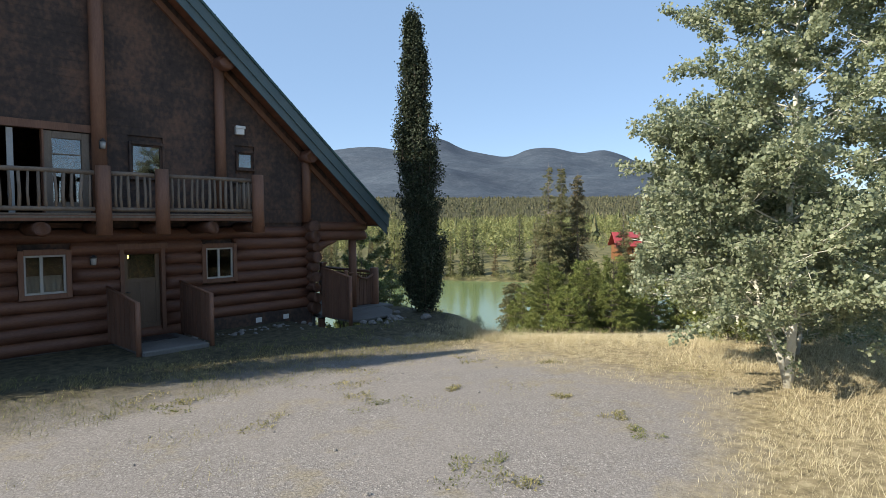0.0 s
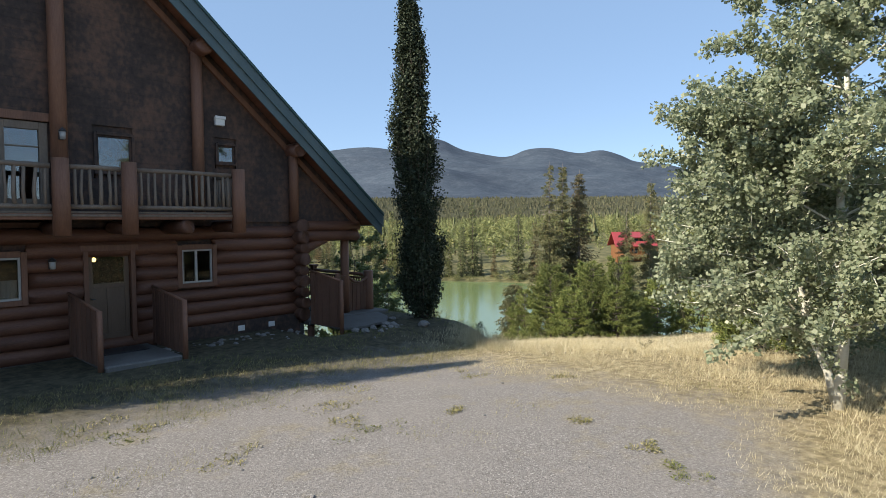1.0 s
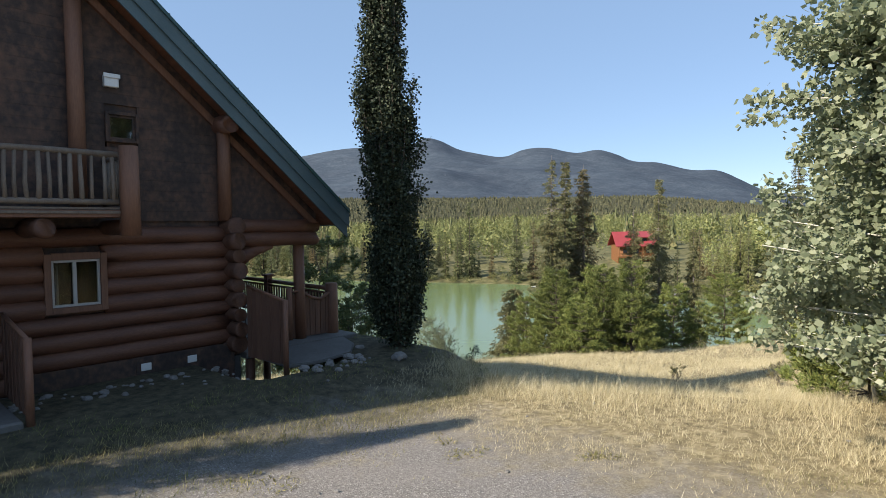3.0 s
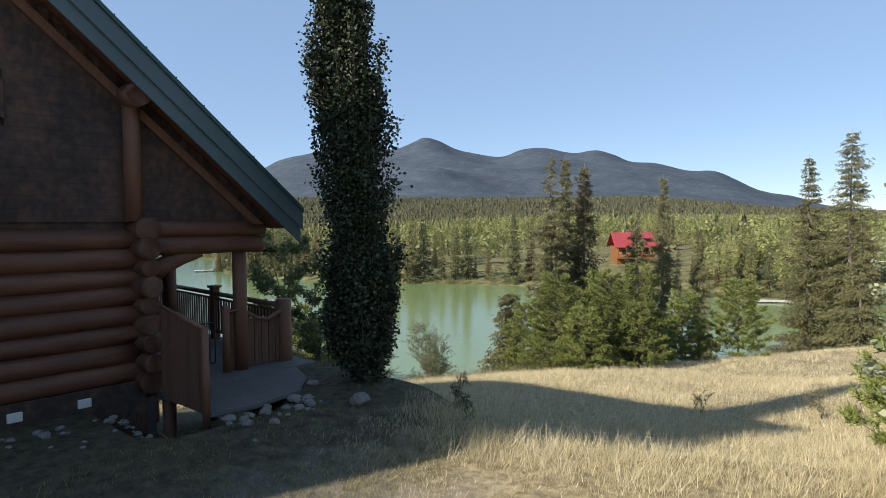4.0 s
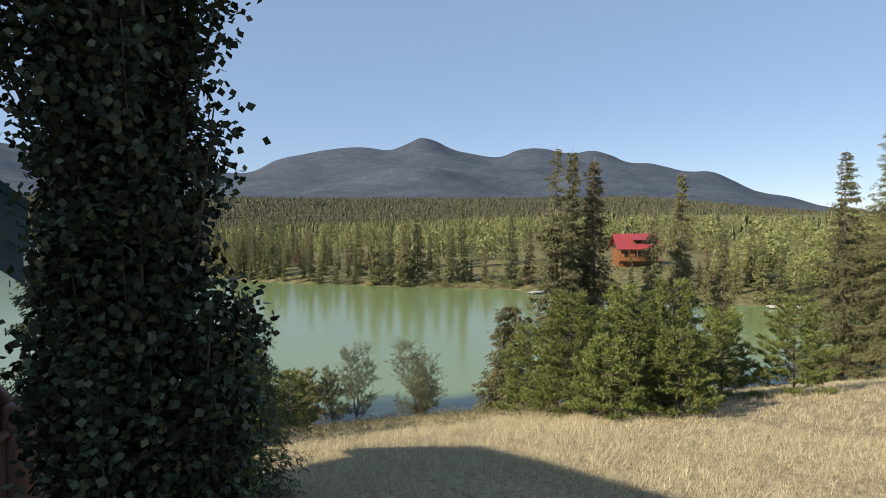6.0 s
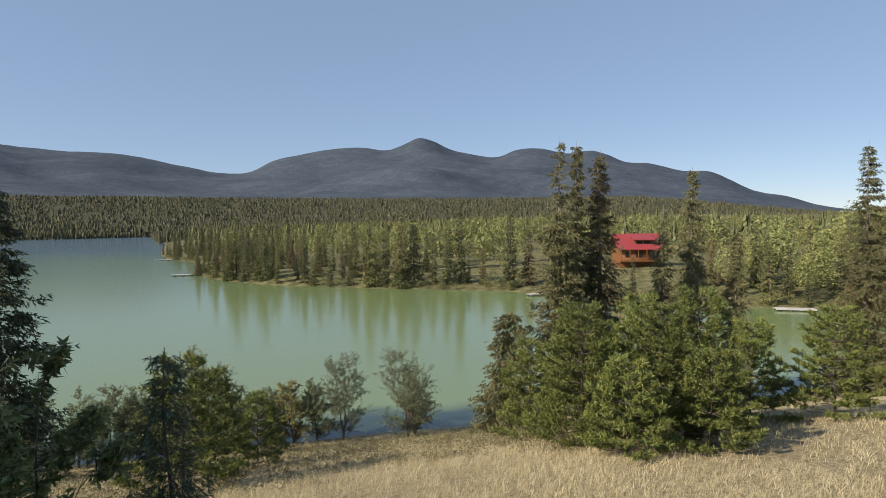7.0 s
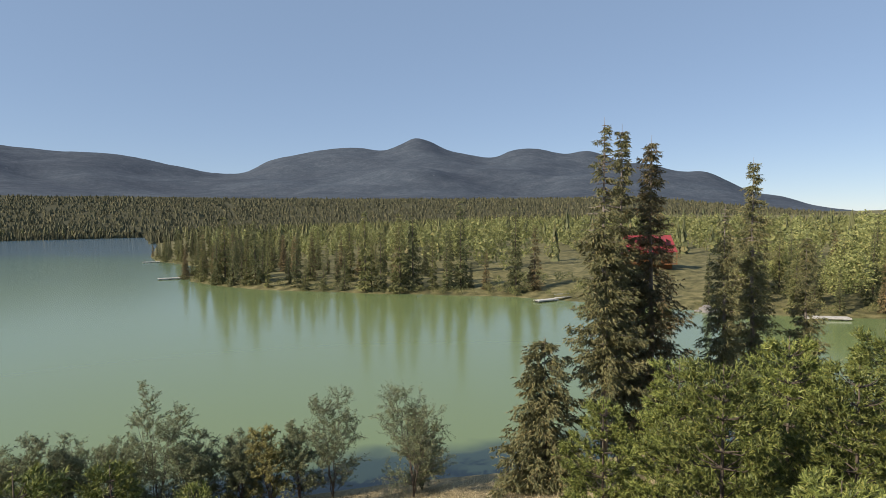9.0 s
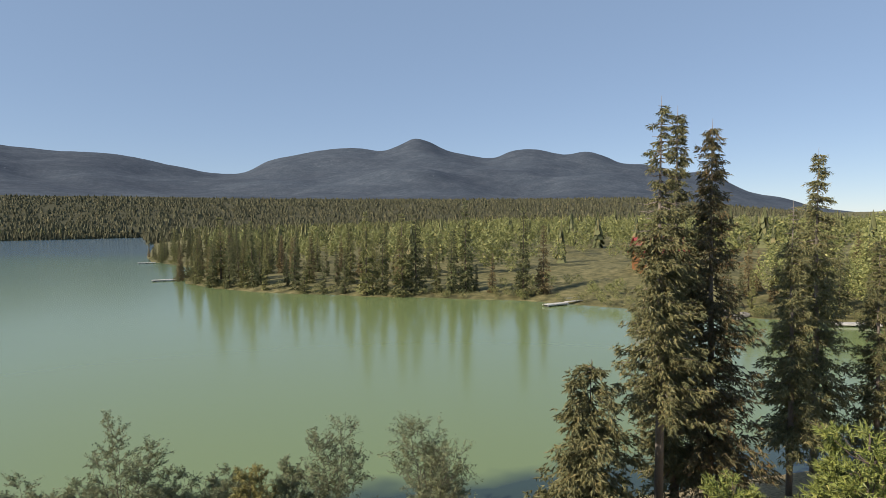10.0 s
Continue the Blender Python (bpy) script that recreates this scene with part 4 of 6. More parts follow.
def wing_panel(x0, y0, x1, y1, z0, top0, top1, parent_label):
    """A side screen of upright boards with a post at its free end."""
    w = empty("porch_screen", x0, y0, z0)
    ln = math.hypot(x1 - x0, y1 - y0)
    n = int(ln / 0.14)
    ux, uy = (x1 - x0) / ln, (y1 - y0) / ln
    for i in range(n):
        a, b = ln * i / n + 0.003, ln * (i + 1) / n - 0.003
        ta, tb = top0 + (top1 - top0) * a / ln, top0 + (top1 - top0) * b / ln
        off = 0.012 * (i % 2)
        vs = []
        for d in (-0.016 + off, 0.016 + off):
            for s, t in ((a, ta), (b, tb)):
                px, py = x0 + ux * s - uy * d, y0 + uy * s + ux * d
                vs += [(px, py, z0), (px, py, t)]
        fs = [(0, 2, 3, 1), (4, 5, 7, 6), (0, 1, 5, 4), (2, 6, 7, 3), (1, 3, 7, 5), (0, 4, 6, 2)]
        keep(link_mesh("board", vs, fs, BOARD), w)
    pole("post", [(x1, y1, z0 - 0.25), (x1, y1, top1 + 0.04)], [0.06, 0.055], TIMBER, w, 8)
    pole("cap_rail", [(x0, y0, top0 + 0.02), (x1, y1, top1 + 0.02)], [0.035, 0.035], TIMBER, w, 6)
    return tagged(w, parent_label, "screen", "porch screens")


wing_panel(-4.80, -0.20, -4.86, -2.08, -0.12, 1.20, 1.02, "low brown board screen beside the front door")
wing_panel(-6.55, -0.20, -6.50, -2.0, -0.12, 1.20, 0.95, "low brown board screen beside the front door")
wing_panel(-0.63, -0.62, -0.50, -1.86, -0.16, 1.34, 1.10, "low brown board screen at the house corner")

# balcony
balcony = sub("balcony", -6.7, -0.7, 2.8, house, "timber balcony with peeled-pole railing")
BX0, BX1, BY = -10.4, -3.15, -1.25
for i in range(8):
    boxes("deck_board", [(BX0, BX1 - 0.02, BY + 0.02 + 0.152 * i, BY + 0.165 + 0.152 * i, 2.93, 2.97)], POLE, balcony, 0.004)
boxes("rim_beam", [(BX0, BX1, BY - 0.02, BY + 0.08, 2.80, 2.925), (BX0, BX1, -0.30, -0.22, 2.80, 2.925), (BX1 - 0.1, BX1, BY + 0.09, -0.31, 2.80, 2.925)], TIMBER, balcony, 0.008)
boxes("lower_rim", [(BX0, BX1, BY - 0.05, BY - 0.022, 2.86, 2.905)], POLE, balcony, 0.004)
for x in (-9.35, -6.90, -5.63, -3.14):
    pole("rail_post", [(x, BY - 0.05, 2.48), (x, BY - 0.05, 3.2), (x, BY - 0.05, 4.02)], [0.165, 0.158, 0.152], TIMBER, balcony, 14, "thick squat log post")
for x in (-8.1, -4.42):
    keep(log_mesh("joist", (x, BY - 0.14, 2.63), (x, -0.1, 2.63), 0.155, int(400 + x), LOG_END), balcony)
for x in (-9.35, -6.90, -5.63, -3.14):
    keep(log_mesh("joist", (x, BY + 0.12, 2.63), (x, -0.1, 2.63), 0.14, int(420 + x), LOG_END), balcony)
RAIL = [(-9.18, -7.07), (-6.73, -5.80), (-5.46, -3.31)]
rng = np.random.RandomState(31)
for a, b in RAIL:
    pole("top_rail", [(a, BY, 3.86), ((a + b) / 2, BY, 3.875), (b, BY, 3.86)], [0.055, 0.05, 0.055], POLE, balcony, 8)
    pole("bottom_rail", [(a, BY, 3.06), (b, BY, 3.06)], [0.05, 0.05], POLE, balcony, 8)
    n = int((b - a) / 0.152)
    for i in range(n):
        x = a + (b - a) * (i + 0.5) / n + rng.normal() * 0.012
        r = 0.030 + 0.014 * rng.rand()
        pole("baluster", [(x, BY, 3.04), (x + rng.normal() * 0.012, BY + rng.normal() * 0.01, 3.35), (x + rng.normal() * 0.012, BY, 3.86)], [r, r * 0.92, r * 0.85], POLE, balcony, 7)
pole("top_rail", [(-3.14, BY + 0.1, 3.86), (-3.14, -0.05, 3.86)], [0.05, 0.05], POLE, balcony, 8)
pole("bottom_rail", [(-3.14, BY + 0.1, 3.06), (-3.14, -0.05, 3.06)], [0.05, 0.05], POLE, balcony, 8)
for i in range(6):
    y = BY + 0.26 + 0.16 * i
    pole("baluster", [(-3.14, y, 3.04), (-3.14 + rng.normal() * 0.01, y, 3.4), (-3.14, y, 3.86)], [0.035, 0.032, 0.03], POLE, balcony, 7)

# white enamel box, lanterns and cover plates
vent = empty("wall_box", -2.98, -0.1, 5.35)
boxes("body", [(-3.11, -2.86, -0.14, -0.034, 5.24, 5.46)], WHITE_BOX, vent, 0.012)
boxes("hood", [(-3.13, -2.84, -0.17, -0.142, 5.40, 5.48)], WHITE_BOX, vent, 0.008)
tagged(vent, "white metal box on the dark gable wall", "box")
for x, z in ((-2.56, -0.08), (-1.66, -0.08)):
    pl = empty("cover_plate", x, -0.2, z)
    bm = bmesh.new()
    add_box(bm, x - 0.10, x + 0.10, -0.215, -0.165, z - 0.075, z + 0.075, 0.012)
    keep(part("plate", bm, WHITE_BOX), pl)
    tagged(pl, "small white cover plate on the lowest log", "plate", "cover plates")


def lantern(x, y, z):
    e = empty("wall_lantern", x, y, z)
    bm = bmesh.new()
    add_box(bm, x - 0.05, x + 0.05, y - 0.02, y + 0.03, z - 0.1, z + 0.1, 0.01)
    keep(part("back_plate", bm, IRON), e)
    v, f = tube_data([(x, y - 0.10, z - 0.10), (x, y - 0.10, z + 0.06)], [0.05, 0.065], 8)
    keep(link_mesh("glass_shade", v, f, VINYL, None, True), e)
    v, f = tube_data([(x, y - 0.10, z + 0.062), (x, y - 0.10, z + 0.10), (x, y - 0.10, z + 0.15)], [0.085, 0.06, 0.01], 8)
    keep(link_mesh("cap", v, f, IRON, None, True), e)
    return tagged(e, "small wall lantern with pale glass", "lantern", "wall lanterns")


lantern(-6.85, -0.20, 1.86)
lantern(-6.62, -0.34, 4.60)

# lamp that glows inside behind the door's window
LIT = material("lit_lamp_glass", (1.0, 0.8, 0.45), 0.4)
LIT.node_tree.nodes["Principled BSDF"].inputs["Emission Color"].default_value = (1.0, 0.72, 0.22, 1)
LIT.node_tree.nodes["Principled BSDF"].inputs["Emission Strength"].default_value = 2.0
lamp = empty("hall_lamp", -5.9, 1.2, 1.9)
bm = bmesh.new()
bmesh.ops.create_uvsphere(bm, u_segments=14, v_segments=9, radius=0.055)
bmesh.ops.translate(bm, verts=bm.verts, vec=(-5.72, 0.9, 1.86))
keep(part("globe", bm, LIT, None, "", True), lamp)
pole("stem", [(-5.72, 0.9, 1.93), (-5.72, 0.9, 2.74)], [0.012, 0.012], IRON, lamp, 6)
tagged(lamp, "lit round pendant lamp inside the hall", "lamp")

# dark board skirt under the lowest logs
boxes("skirt_board", [(-4.74, -2.75, -0.206, -0.17, -0.80, 0.12), (-2.744, -0.74, -0.206, -0.17, -0.80, 0.12)], SIDING, house, 0.004)

# porch fence: board panel, stump post, rail with slim balusters, iron gate
fence = empty("porch_fence", 1.6, 0.2, -0.1)
tagged(fence, "brown board porch fence with log posts and pole rail", "fence")
pole("stump_post", [(2.15, 0.20, -0.75), (2.15, 0.20, 0.5), (2.15, 0.20, 1.13), (2.15, 0.20, 1.15)], [0.17, 0.16, 0.155, 0.14], TIMBER, fence, 14)
pole("short_post", [(0.86, 0.13, -0.15), (0.86, 0.13, 1.14)], [0.075, 0.07], TIMBER, fence, 10)
n = 9
for i in range(n):
    a, b = 1.30 + 0.70 * i / n, 1.30 + 0.70 * (i + 1) / n - 0.006
    sag = 0.16 * math.sin(math.pi * (i + 0.5) / n)
    boxes("board", [(a, b, 0.14 + 0.01 * (i % 2), 0.172 + 0.01 * (i % 2), -0.1, 0.92 - sag)], BOARD, fence, 0.004)
boxes("board", [(0.93, 1.02, 0.13, 0.16, -0.1, 0.95)], BOARD, fence, 0.004)
pole("curved_rail", [(1.28, 0.12, 0.98), (1.5, 0.12, 0.84), (1.75, 0.12, 0.79), (2.02, 0.12, 0.93)], [0.04, 0.04, 0.04, 0.04], TIMBER, fence, 8)
pole("handrail", [(0.86, 0.10, 1.02), (1.12, 0.06, 1.06)], [0.025, 0.025], TIMBER, fence, 8)
side = [(2.17, 0.36), (2.30, 3.5), (2.42, 6.6), (2.5, 9.8)]
for (xa, ya), (xb, yb) in zip(side, side[1:]):
    boxes("rail_post", [(xb - 0.09, xb + 0.09, yb - 0.09, yb + 0.09, -0.12, 1.14), (xb - 0.13, xb + 0.13, yb - 0.13, yb + 0.13, 1.142, 1.20)], TIMBER, fence, 0.008)
    pole("top_rail", [(xa, ya, 1.0), (xb, yb, 1.0)], [0.055, 0.055], TIMBER, fence, 8)
    pole("under_rail", [(xa, ya, 0.88), (xb, yb, 0.88)], [0.03, 0.03], TIMBER, fence, 6)
    pole("bottom_rail", [(xa, ya, 0.08), (xb, yb, 0.08)], [0.045, 0.045], TIMBER, fence, 6)
    m = 22
    for i in range(m):
        u = (i + 0.5) / m
        x, y = xa + (xb - xa) * u, ya + (yb - ya) * u
        boxes("slat", [(x - 0.012, x + 0.012, y - 0.036, y + 0.036, 0.10, 0.90)], BOARD, fence, 0.003)
pole("top_rail", [(2.5, 9.8, 1.0), (-0.5, 10.0, 1.0)], [0.055, 0.055], TIMBER, fence, 8)
for i in range(26):
    x = 2.4 - 0.116 * i
    boxes("slat", [(x - 0.055, x + 0.055, 9.83, 9.855, 0.0, 0.96)], BOARD, fence, 0.003)

gate = empty("porch_gate", 0.2, 0.5, 0.0)
tagged(gate, "dark iron gate with upright bars on the porch", "gate")
pole("top_bar", [(-0.42, 0.5, 0.82), (0.80, 0.46, 0.80)], [0.018, 0.018], IRON, gate, 6)
pole("bottom_bar", [(-0.42, 0.5, 0.02), (0.80, 0.46, 0.02)], [0.018, 0.018], IRON, gate, 6)
for i in range(12):
    x = -0.42 + 1.22 * i / 11
    pole("bar", [(x, 0.5 - 0.003 * i, 0.02), (x, 0.5 - 0.003 * i, 0.81)], [0.011, 0.011], IRON, gate, 5)

# doorstep, apron, doormat
step = box("doorstep", -6.45, -4.95, -2.15, -0.2, -0.45, -0.11, CONCRETE, None, 0.03)
tagged(step, "worn concrete doorstep slab", "step")
mat_ = box("doormat", -6.15, -5.2, -1.0, -0.35, -0.107, -0.088, IRON, None, 0.005)
tagged(mat_, "dark rubber doormat on the step", "mat")
apron_v = [(-0.5, -0.4, -0.14), (2.05, -0.4, -0.14), (1.75, -1.2, -0.15), (1.15, -1.85, -0.17), (0.2, -2.0, -0.18), (-0.48, -1.9, -0.17)]
v = apron_v + [(x, y, z - 0.07) for x, y, z in apron_v]
f = [tuple(range(6))[::-1], tuple(range(6, 12))] + [(i, (i + 1) % 6, (i + 1) % 6 + 6, i + 6) for i in range(6)]
apron = link_mesh("pavement", v, f, CONCRETE)
bm = bmesh.new()
bm.from_mesh(apron.data)
bmesh.ops.recalc_face_normals(bm, faces=bm.faces)
bmesh.ops.bevel(bm, geom=list(bm.edges), offset=0.02, segments=2, affect="EDGES")
bm.to_mesh(apron.data)
bm.free()
tagged(apron, "worn concrete apron before the porch", "pavement", kind="structure")

# ---- planting ----
tagged(poplar(2.46, -2.05, 9.7, 5), "tall narrow columnar poplar beside the house", "tree", "columnar poplars")
# its twin by the far end of the balcony throws the narrow shadow across the yard
tagged(poplar(-11.3, -2.05, 7.9, 6, 20000), "tall narrow columnar poplar before the house front", "tree", "columnar poplars")
CROWN = ([0.0, 0.1, 0.2, 0.32, 0.5, 0.7, 0.88, 1.0], [0.2, 0.5, 0.92, 1.0, 0.9, 0.7, 0.42, 0.1])
ASPENS = [(0.95, -13.05, 9.2, 3.0, 21, (0.5, 0.1), 0.09, 90000, 0.09, 1.3), (1.36, -12.95, 5.0, 2.6, 22, (-1.25, 1.3), 0.075, 56000, 0.17, 1.0), (2.1, -15.4, 9.8, 3.0, 23, (0.2, -0.1), 0.12, 56000, 0.06, 1.3), (4.6, -12.4, 4.6, 1.8, 24, (0.2, 0.2), 0.05, 19000, 0.05, 1.3), (7.6, -13.1, 3.4, 1.8, 25, (0.1, 0.1), 0.05, 12000, 0.03, 1.3), (10.4, -12.6, 3.6, 2.0, 26, (0.1, 0.1), 0.05, 12000, 0.03, 1.3), (5.7, -10.75, 5.0, 1.7, 27, (0.1, -0.1), 0.05, 22000, 0.08, 1.3)]
for x, y, h, w, seed, lean, tr, n, low, bend in ASPENS:
    tagged(broad_tree("aspen", x, y, h, w, seed, WHITE_BARK, ASPEN_LEAF, n, 0.068, low=low, lean=lean, trunk_r=tr, limbs=64, outline=CROWN, shape=ASPEN_SHAPE, bend=bend, reach=1.35), "leafy pale green aspen with white bark at the yard's edge", "tree", "aspens at the yard")
PINES = [(21.8, 5.8, 5.3, 2.0), (23.4, 3.7, 5.1, 1.9), (24.7, 9.9, 4.4, 1.4), (24.6, 7.7, 5.4, 1.9), (25.7, 5.4, 5.9, 2.0), (26.2, 3.4, 5.7, 2.0), (31.6, 3.0, 4.6, 1.9), (31.8, -0.1, 4.7, 2.0), (11.5, 13.9, 4.6, 1.5), (13.9, 16.7, 4.2, 1.3), (16.2, 17.6, 3.2, 1.1), (28.6, 5.6, 5.2, 1.9), (20.6, 3.6, 3.2, 1.5), (23.0, 1.9, 3.4, 1.5), (28.2, 8.4, 4.4, 1.7), (34.5, 6.5, 4.6, 1.8), (6.2, -10.6, 2.4, 1.2), (8.6, -9.6, 2.0, 1.1)]
for i, (x, y, h, w) in enumerate(PINES):
    tagged(pine(x, y, h, w, 40 + i), "bushy young pine on the dry grass slope", "tree", "young pines")
SPRUCES = [(39.0, 17.0, 8.75, 3.0, 0.3, 0.3, 7), (41.8, 17.3, 8.75, 2.3, 0.0, 0.1, 7), (42.9, 16.0, 8.1, 3.4, 0.0, 0.1, 7), (53.7, 13.3, 7.45, 3.1, 0.0, 0.12, 5), (48.2, 13.5, 4.2, 2.6, 0.15, 0.2, 5), (62.3, 2.4, 9.25, 4.0, 0.0, 0.03, 5), (62.6, -1.0, 11.4, 5.2, 0.0, 0.03, 5), (55.6, 10.4, 2.2, 2.2, 0.0, 0.1, 5), (57.0, -2.6, 3.0, 2.8, 0.0, 0.04, 5)]
for i, (x, y, top, w, bt, low, k) in enumerate(SPRUCES):
    tagged(spruce(x, y, top - grounded(x, y), w, 60 + i, RUST_NEEDLE if i == 2 else None, bare_top=bt, bark=PALE_BARK, ragged=0.75, dense=1.2, low=low, twig=0.35, taper=0.85, cards_per=k + 3, slim=0.125, fill=15, droop=0.42), "tall ragged spruce near the shore with a bare pale trunk" if bt else "tall narrow spruce near the shore", "tree", "tall spruces")
tagged(spruce(35.5, 18.6, 8.3, 3.9, 70, droop=0.95, dense=1.4, low=0.02, taper=0.6, twig=0.38, cards_per=11, slim=0.15, fill=18), "drooping spruce on the slope above the water", "tree")
tagged(spruce(7.45, 5.2, 0.95 - grounded(7.45, 5.2), 1.25, 71, DARK_NEEDLE, twig=0.2, dense=2.6, cards_per=6, droop=0.3, taper=0.95, slim=0.08, fill=18), "young dark spruce on the slope", "tree")
tagged(spruce(5.83, -1.48, -0.77 - grounded(5.83, -1.48), 0.5, 73, DARK_NEEDLE, twig=0.13, dense=3, droop=0.1), "waist-high spruce sapling in the dry grass", "tree")
tagged(spruce(10.5, 32.6, 15.8, 3.6, 72, DARK_NEEDLE, dense=1.1, cards_per=6, twig=0.45), "dark spruce at the shore", "tree")
WILLOW_SHAPE = [(0, 0.2), (1.0, 0), (0, -0.2)]
BUSH = ([0.0, 0.2, 0.45, 0.7, 0.9, 1.0], [0.62, 0.9, 0.85, 0.62, 0.36, 0.2])
WILLOWS = [(29.5, 28.9, -6.4, 2.1), (31.5, 24.4, -5.9, 2.3), (33.2, 25.4, -8.0, 1.4), (22.1, 34.4, -5.5, 1.7), (21.7, 36.9, -7.4, 1.5), (24.4, 34.2, -8.0, 1.5), (26.9, 34.0, -8.9, 1.4), (17.9, 36.6, -7.4, 1.7), (20.0, 35.0, -8.2, 1.5), (23.2, 33.0, -8.6, 1.4), (15.4, 38.0, -8.0, 1.7), (19.0, 37.6, -8.2, 1.6), (16.6, 37.2, -7.6, 1.6), (13.6, 39.6, -7.8, 1.6), (25.6, 32.0, -8.6, 1.4), (28.0, 30.0, -8.2, 1.4)]
for i, (x, y, top, w) in enumerate(WILLOWS):
    z = max(grounded(x, y), LAKE)
    tagged(broad_tree("willow", x, y, top - z, w, 80 + i, BARK, WILLOW_LEAF, 15000, 0.10, low=0.03, trunk_r=0.032, shape=WILLOW_SHAPE, limbs=78, stems=6, outline=BUSH, reach=1.7, rising=0.3), "slender grey-green willow at the lake shore", "shrub", "shore willows")
tagged(broad_tree("willow", 26.7, 30.9, 4.9, 1.3, 99, BARK, YELLOW_WILLOW, 17000, 0.10, low=0.03, trunk_r=0.032, shape=WILLOW_SHAPE, limbs=78, stems=6, outline=BUSH, reach=1.7, rising=0.3), "dense olive-yellow willow bush at the lake shore", "shrub", "shore willows")
ASH_LEAF = foliage("ash_leaf", (0.085, 0.12, 0.045), (0.21, 0.255, 0.10), 0.5, 0.35, 0.2, (0.34, 0.31, 0.12))
for i, (x, y, h, w) in enumerate([(3.55, 2.3, 4.6, 1.25), (5.2, 3.0, 3.6, 1.25), (4.6, 5.4, 3.4, 1.2)]):
    tagged(broad_tree("ash_shrub", x, y, h, w, 95 + i, BARK, ASH_LEAF, 8000, 0.12, low=0.08, trunk_r=0.035, shape=LONG_LEAF, limbs=26, stems=3), "leafy green ash shrub growing by the porch", "shrub", "porch shrubs")
# low brown scrub between the dry grass and the shore willows
SCRUB = foliage("brown_scrub", (0.085, 0.08, 0.038), (0.185, 0.17, 0.08), 0.75, 0.15, 0.1, (0.26, 0.21, 0.11))


def scrub(n, seed):
    rng = np.random.RandomState(seed)
    x, y = rng.uniform(8, 42, n), rng.uniform(4, 36, n)
    d = shore_distance(x, y, NEAR_SHORE)
    ok = (d > 1.5) & (d < 25 + 3 * waves(x, y, 2.6, 44)) & (x < 24 + 10 * rng.rand(n)) & (rng.rand(n) < 0.45 + 0.5 * np.clip(waves(x, y, 2.2, 41) + 0.3, 0, 1))
    x, y = x[ok], y[ok]
    h = 0.35 + 0.65 * rng.rand(len(x)) ** 1.5
    k = 52
    c = rng.normal(size=(len(x), k, 3)) * (0.42, 0.42, 0.28)
    c[..., 2] = np.abs(c[..., 2]) + 0.05
    c = (c * h[:, None, None] + np.column_stack([x, y, ground_height(x, y)])[:, None, :]).reshape(-1, 3)
    v, f = cards(c, 0.07 + 0.06 * rng.rand(len(c)), rng, [(0, 0.16), (1.0, 0), (0, -0.16)], 0.6)
    return tagged(leaf_mesh("scrub", v, f, SCRUB, None), "low brown scrub along the foot of the slope", "scrub", kind="stuff")


scrub(4200, 43)

for i, (x, y, h, w) in enumerate([(12.1, -4.8, 0.55, 0.4), (12.6, -4.5, 0.4, 0.35), (13.6, -7.4, 0.7, 0.6), (14.4, -7.0, 0.6, 0.55), (12.9, -8.3, 0.55, 0.5)]):
    tagged(broad_tree("weed_bush", x, y, h, w, 120 + i, BARK, YELLOW_WILLOW, 190, 0.05, low=0.2, trunk_r=0.012, shape=WILLOW_SHAPE, limbs=10, stems=3), "leafy knee-high weed standing in the dry grass", "weed", "tall weeds")

# ---- grass, stones, far house, docks ----


def yard_edge(x, y):
    """Above 0 on the grass, below 0 on the gravel."""
    return np.maximum(x - 2.0, 0.6 * x - 1.908 * y - 25.2)


def grass_field(name, label, n, x0, x1, y0, y1, keep_if, blades, h0, h1, wide, seed, mat):
    """Clumps of thin leaning blades."""
    rng = np.random.RandomState(seed)
    x, y = rng.uniform(x0, x1, n), rng.uniform(y0, y1, n)
    ok = keep_if(x, y, rng)
    x, y = x[ok], y[ok]
    z = ground_height(x, y) - 0.02
    k = len(x)
    c = np.repeat(np.column_stack([x, y, z]), blades, 0)
    c[:, :2] += rng.normal(size=(k * blades, 2)) * 0.12
    h = np.repeat(h0 + (h1 - h0) * rng.rand(k) ** 1.6, blades) * (0.6 + 0.6 * rng.rand(k * blades))
    lean = rng.normal(size=(k * blades, 2)) * 0.5 + np.array([0.12, -0.05])
    a = rng.rand(k * blades) * 6.28
    side = np.column_stack([np.cos(a), np.sin(a), 0 * a]) * wide
    tip = c + np.column_stack([lean * h[:, None], h * 0.98])
    v = np.stack([c - side, c + side, tip], 1).reshape(-1, 3)
    f = np.arange(len(v)).reshape(-1, 3)
    return tagged(leaf_mesh(name, v, f, mat, None), label, "grass", kind="stuff")


def on_slope(x, y, rng):
    s = shore_distance(x, y, NEAR_SHORE)
    e = yard_edge(x, y) + 0.8 * waves(x, y, 1.2, 8)
    clear = ~((x < 5.6 + 0.8 * waves(x, y, 0.9, 66)) & (y > -4.2) & (y < 10.5)) & ~((x < 2.3) & (y > -2.4))
    return (s > 1.0) & (e > 0.5 * rng.rand(len(x))) & clear & (rng.rand(len(x)) < 0.35 + 0.65 * np.clip(waves(x, y, 2.0, 9) + 0.5, 0, 1))


def in_yard(x, y, rng):
    e = yard_edge(x, y)
    p = waves(x, y, 1.0, 17)
    return (e < 0.4) & (e > -12) & (p > 0.34) & (rng.rand(len(x)) < 0.6) & ~((x < -0.6) & (y > -0.3)) & ~((x > -0.6) & (x < 2.2) & (y > -2.0))


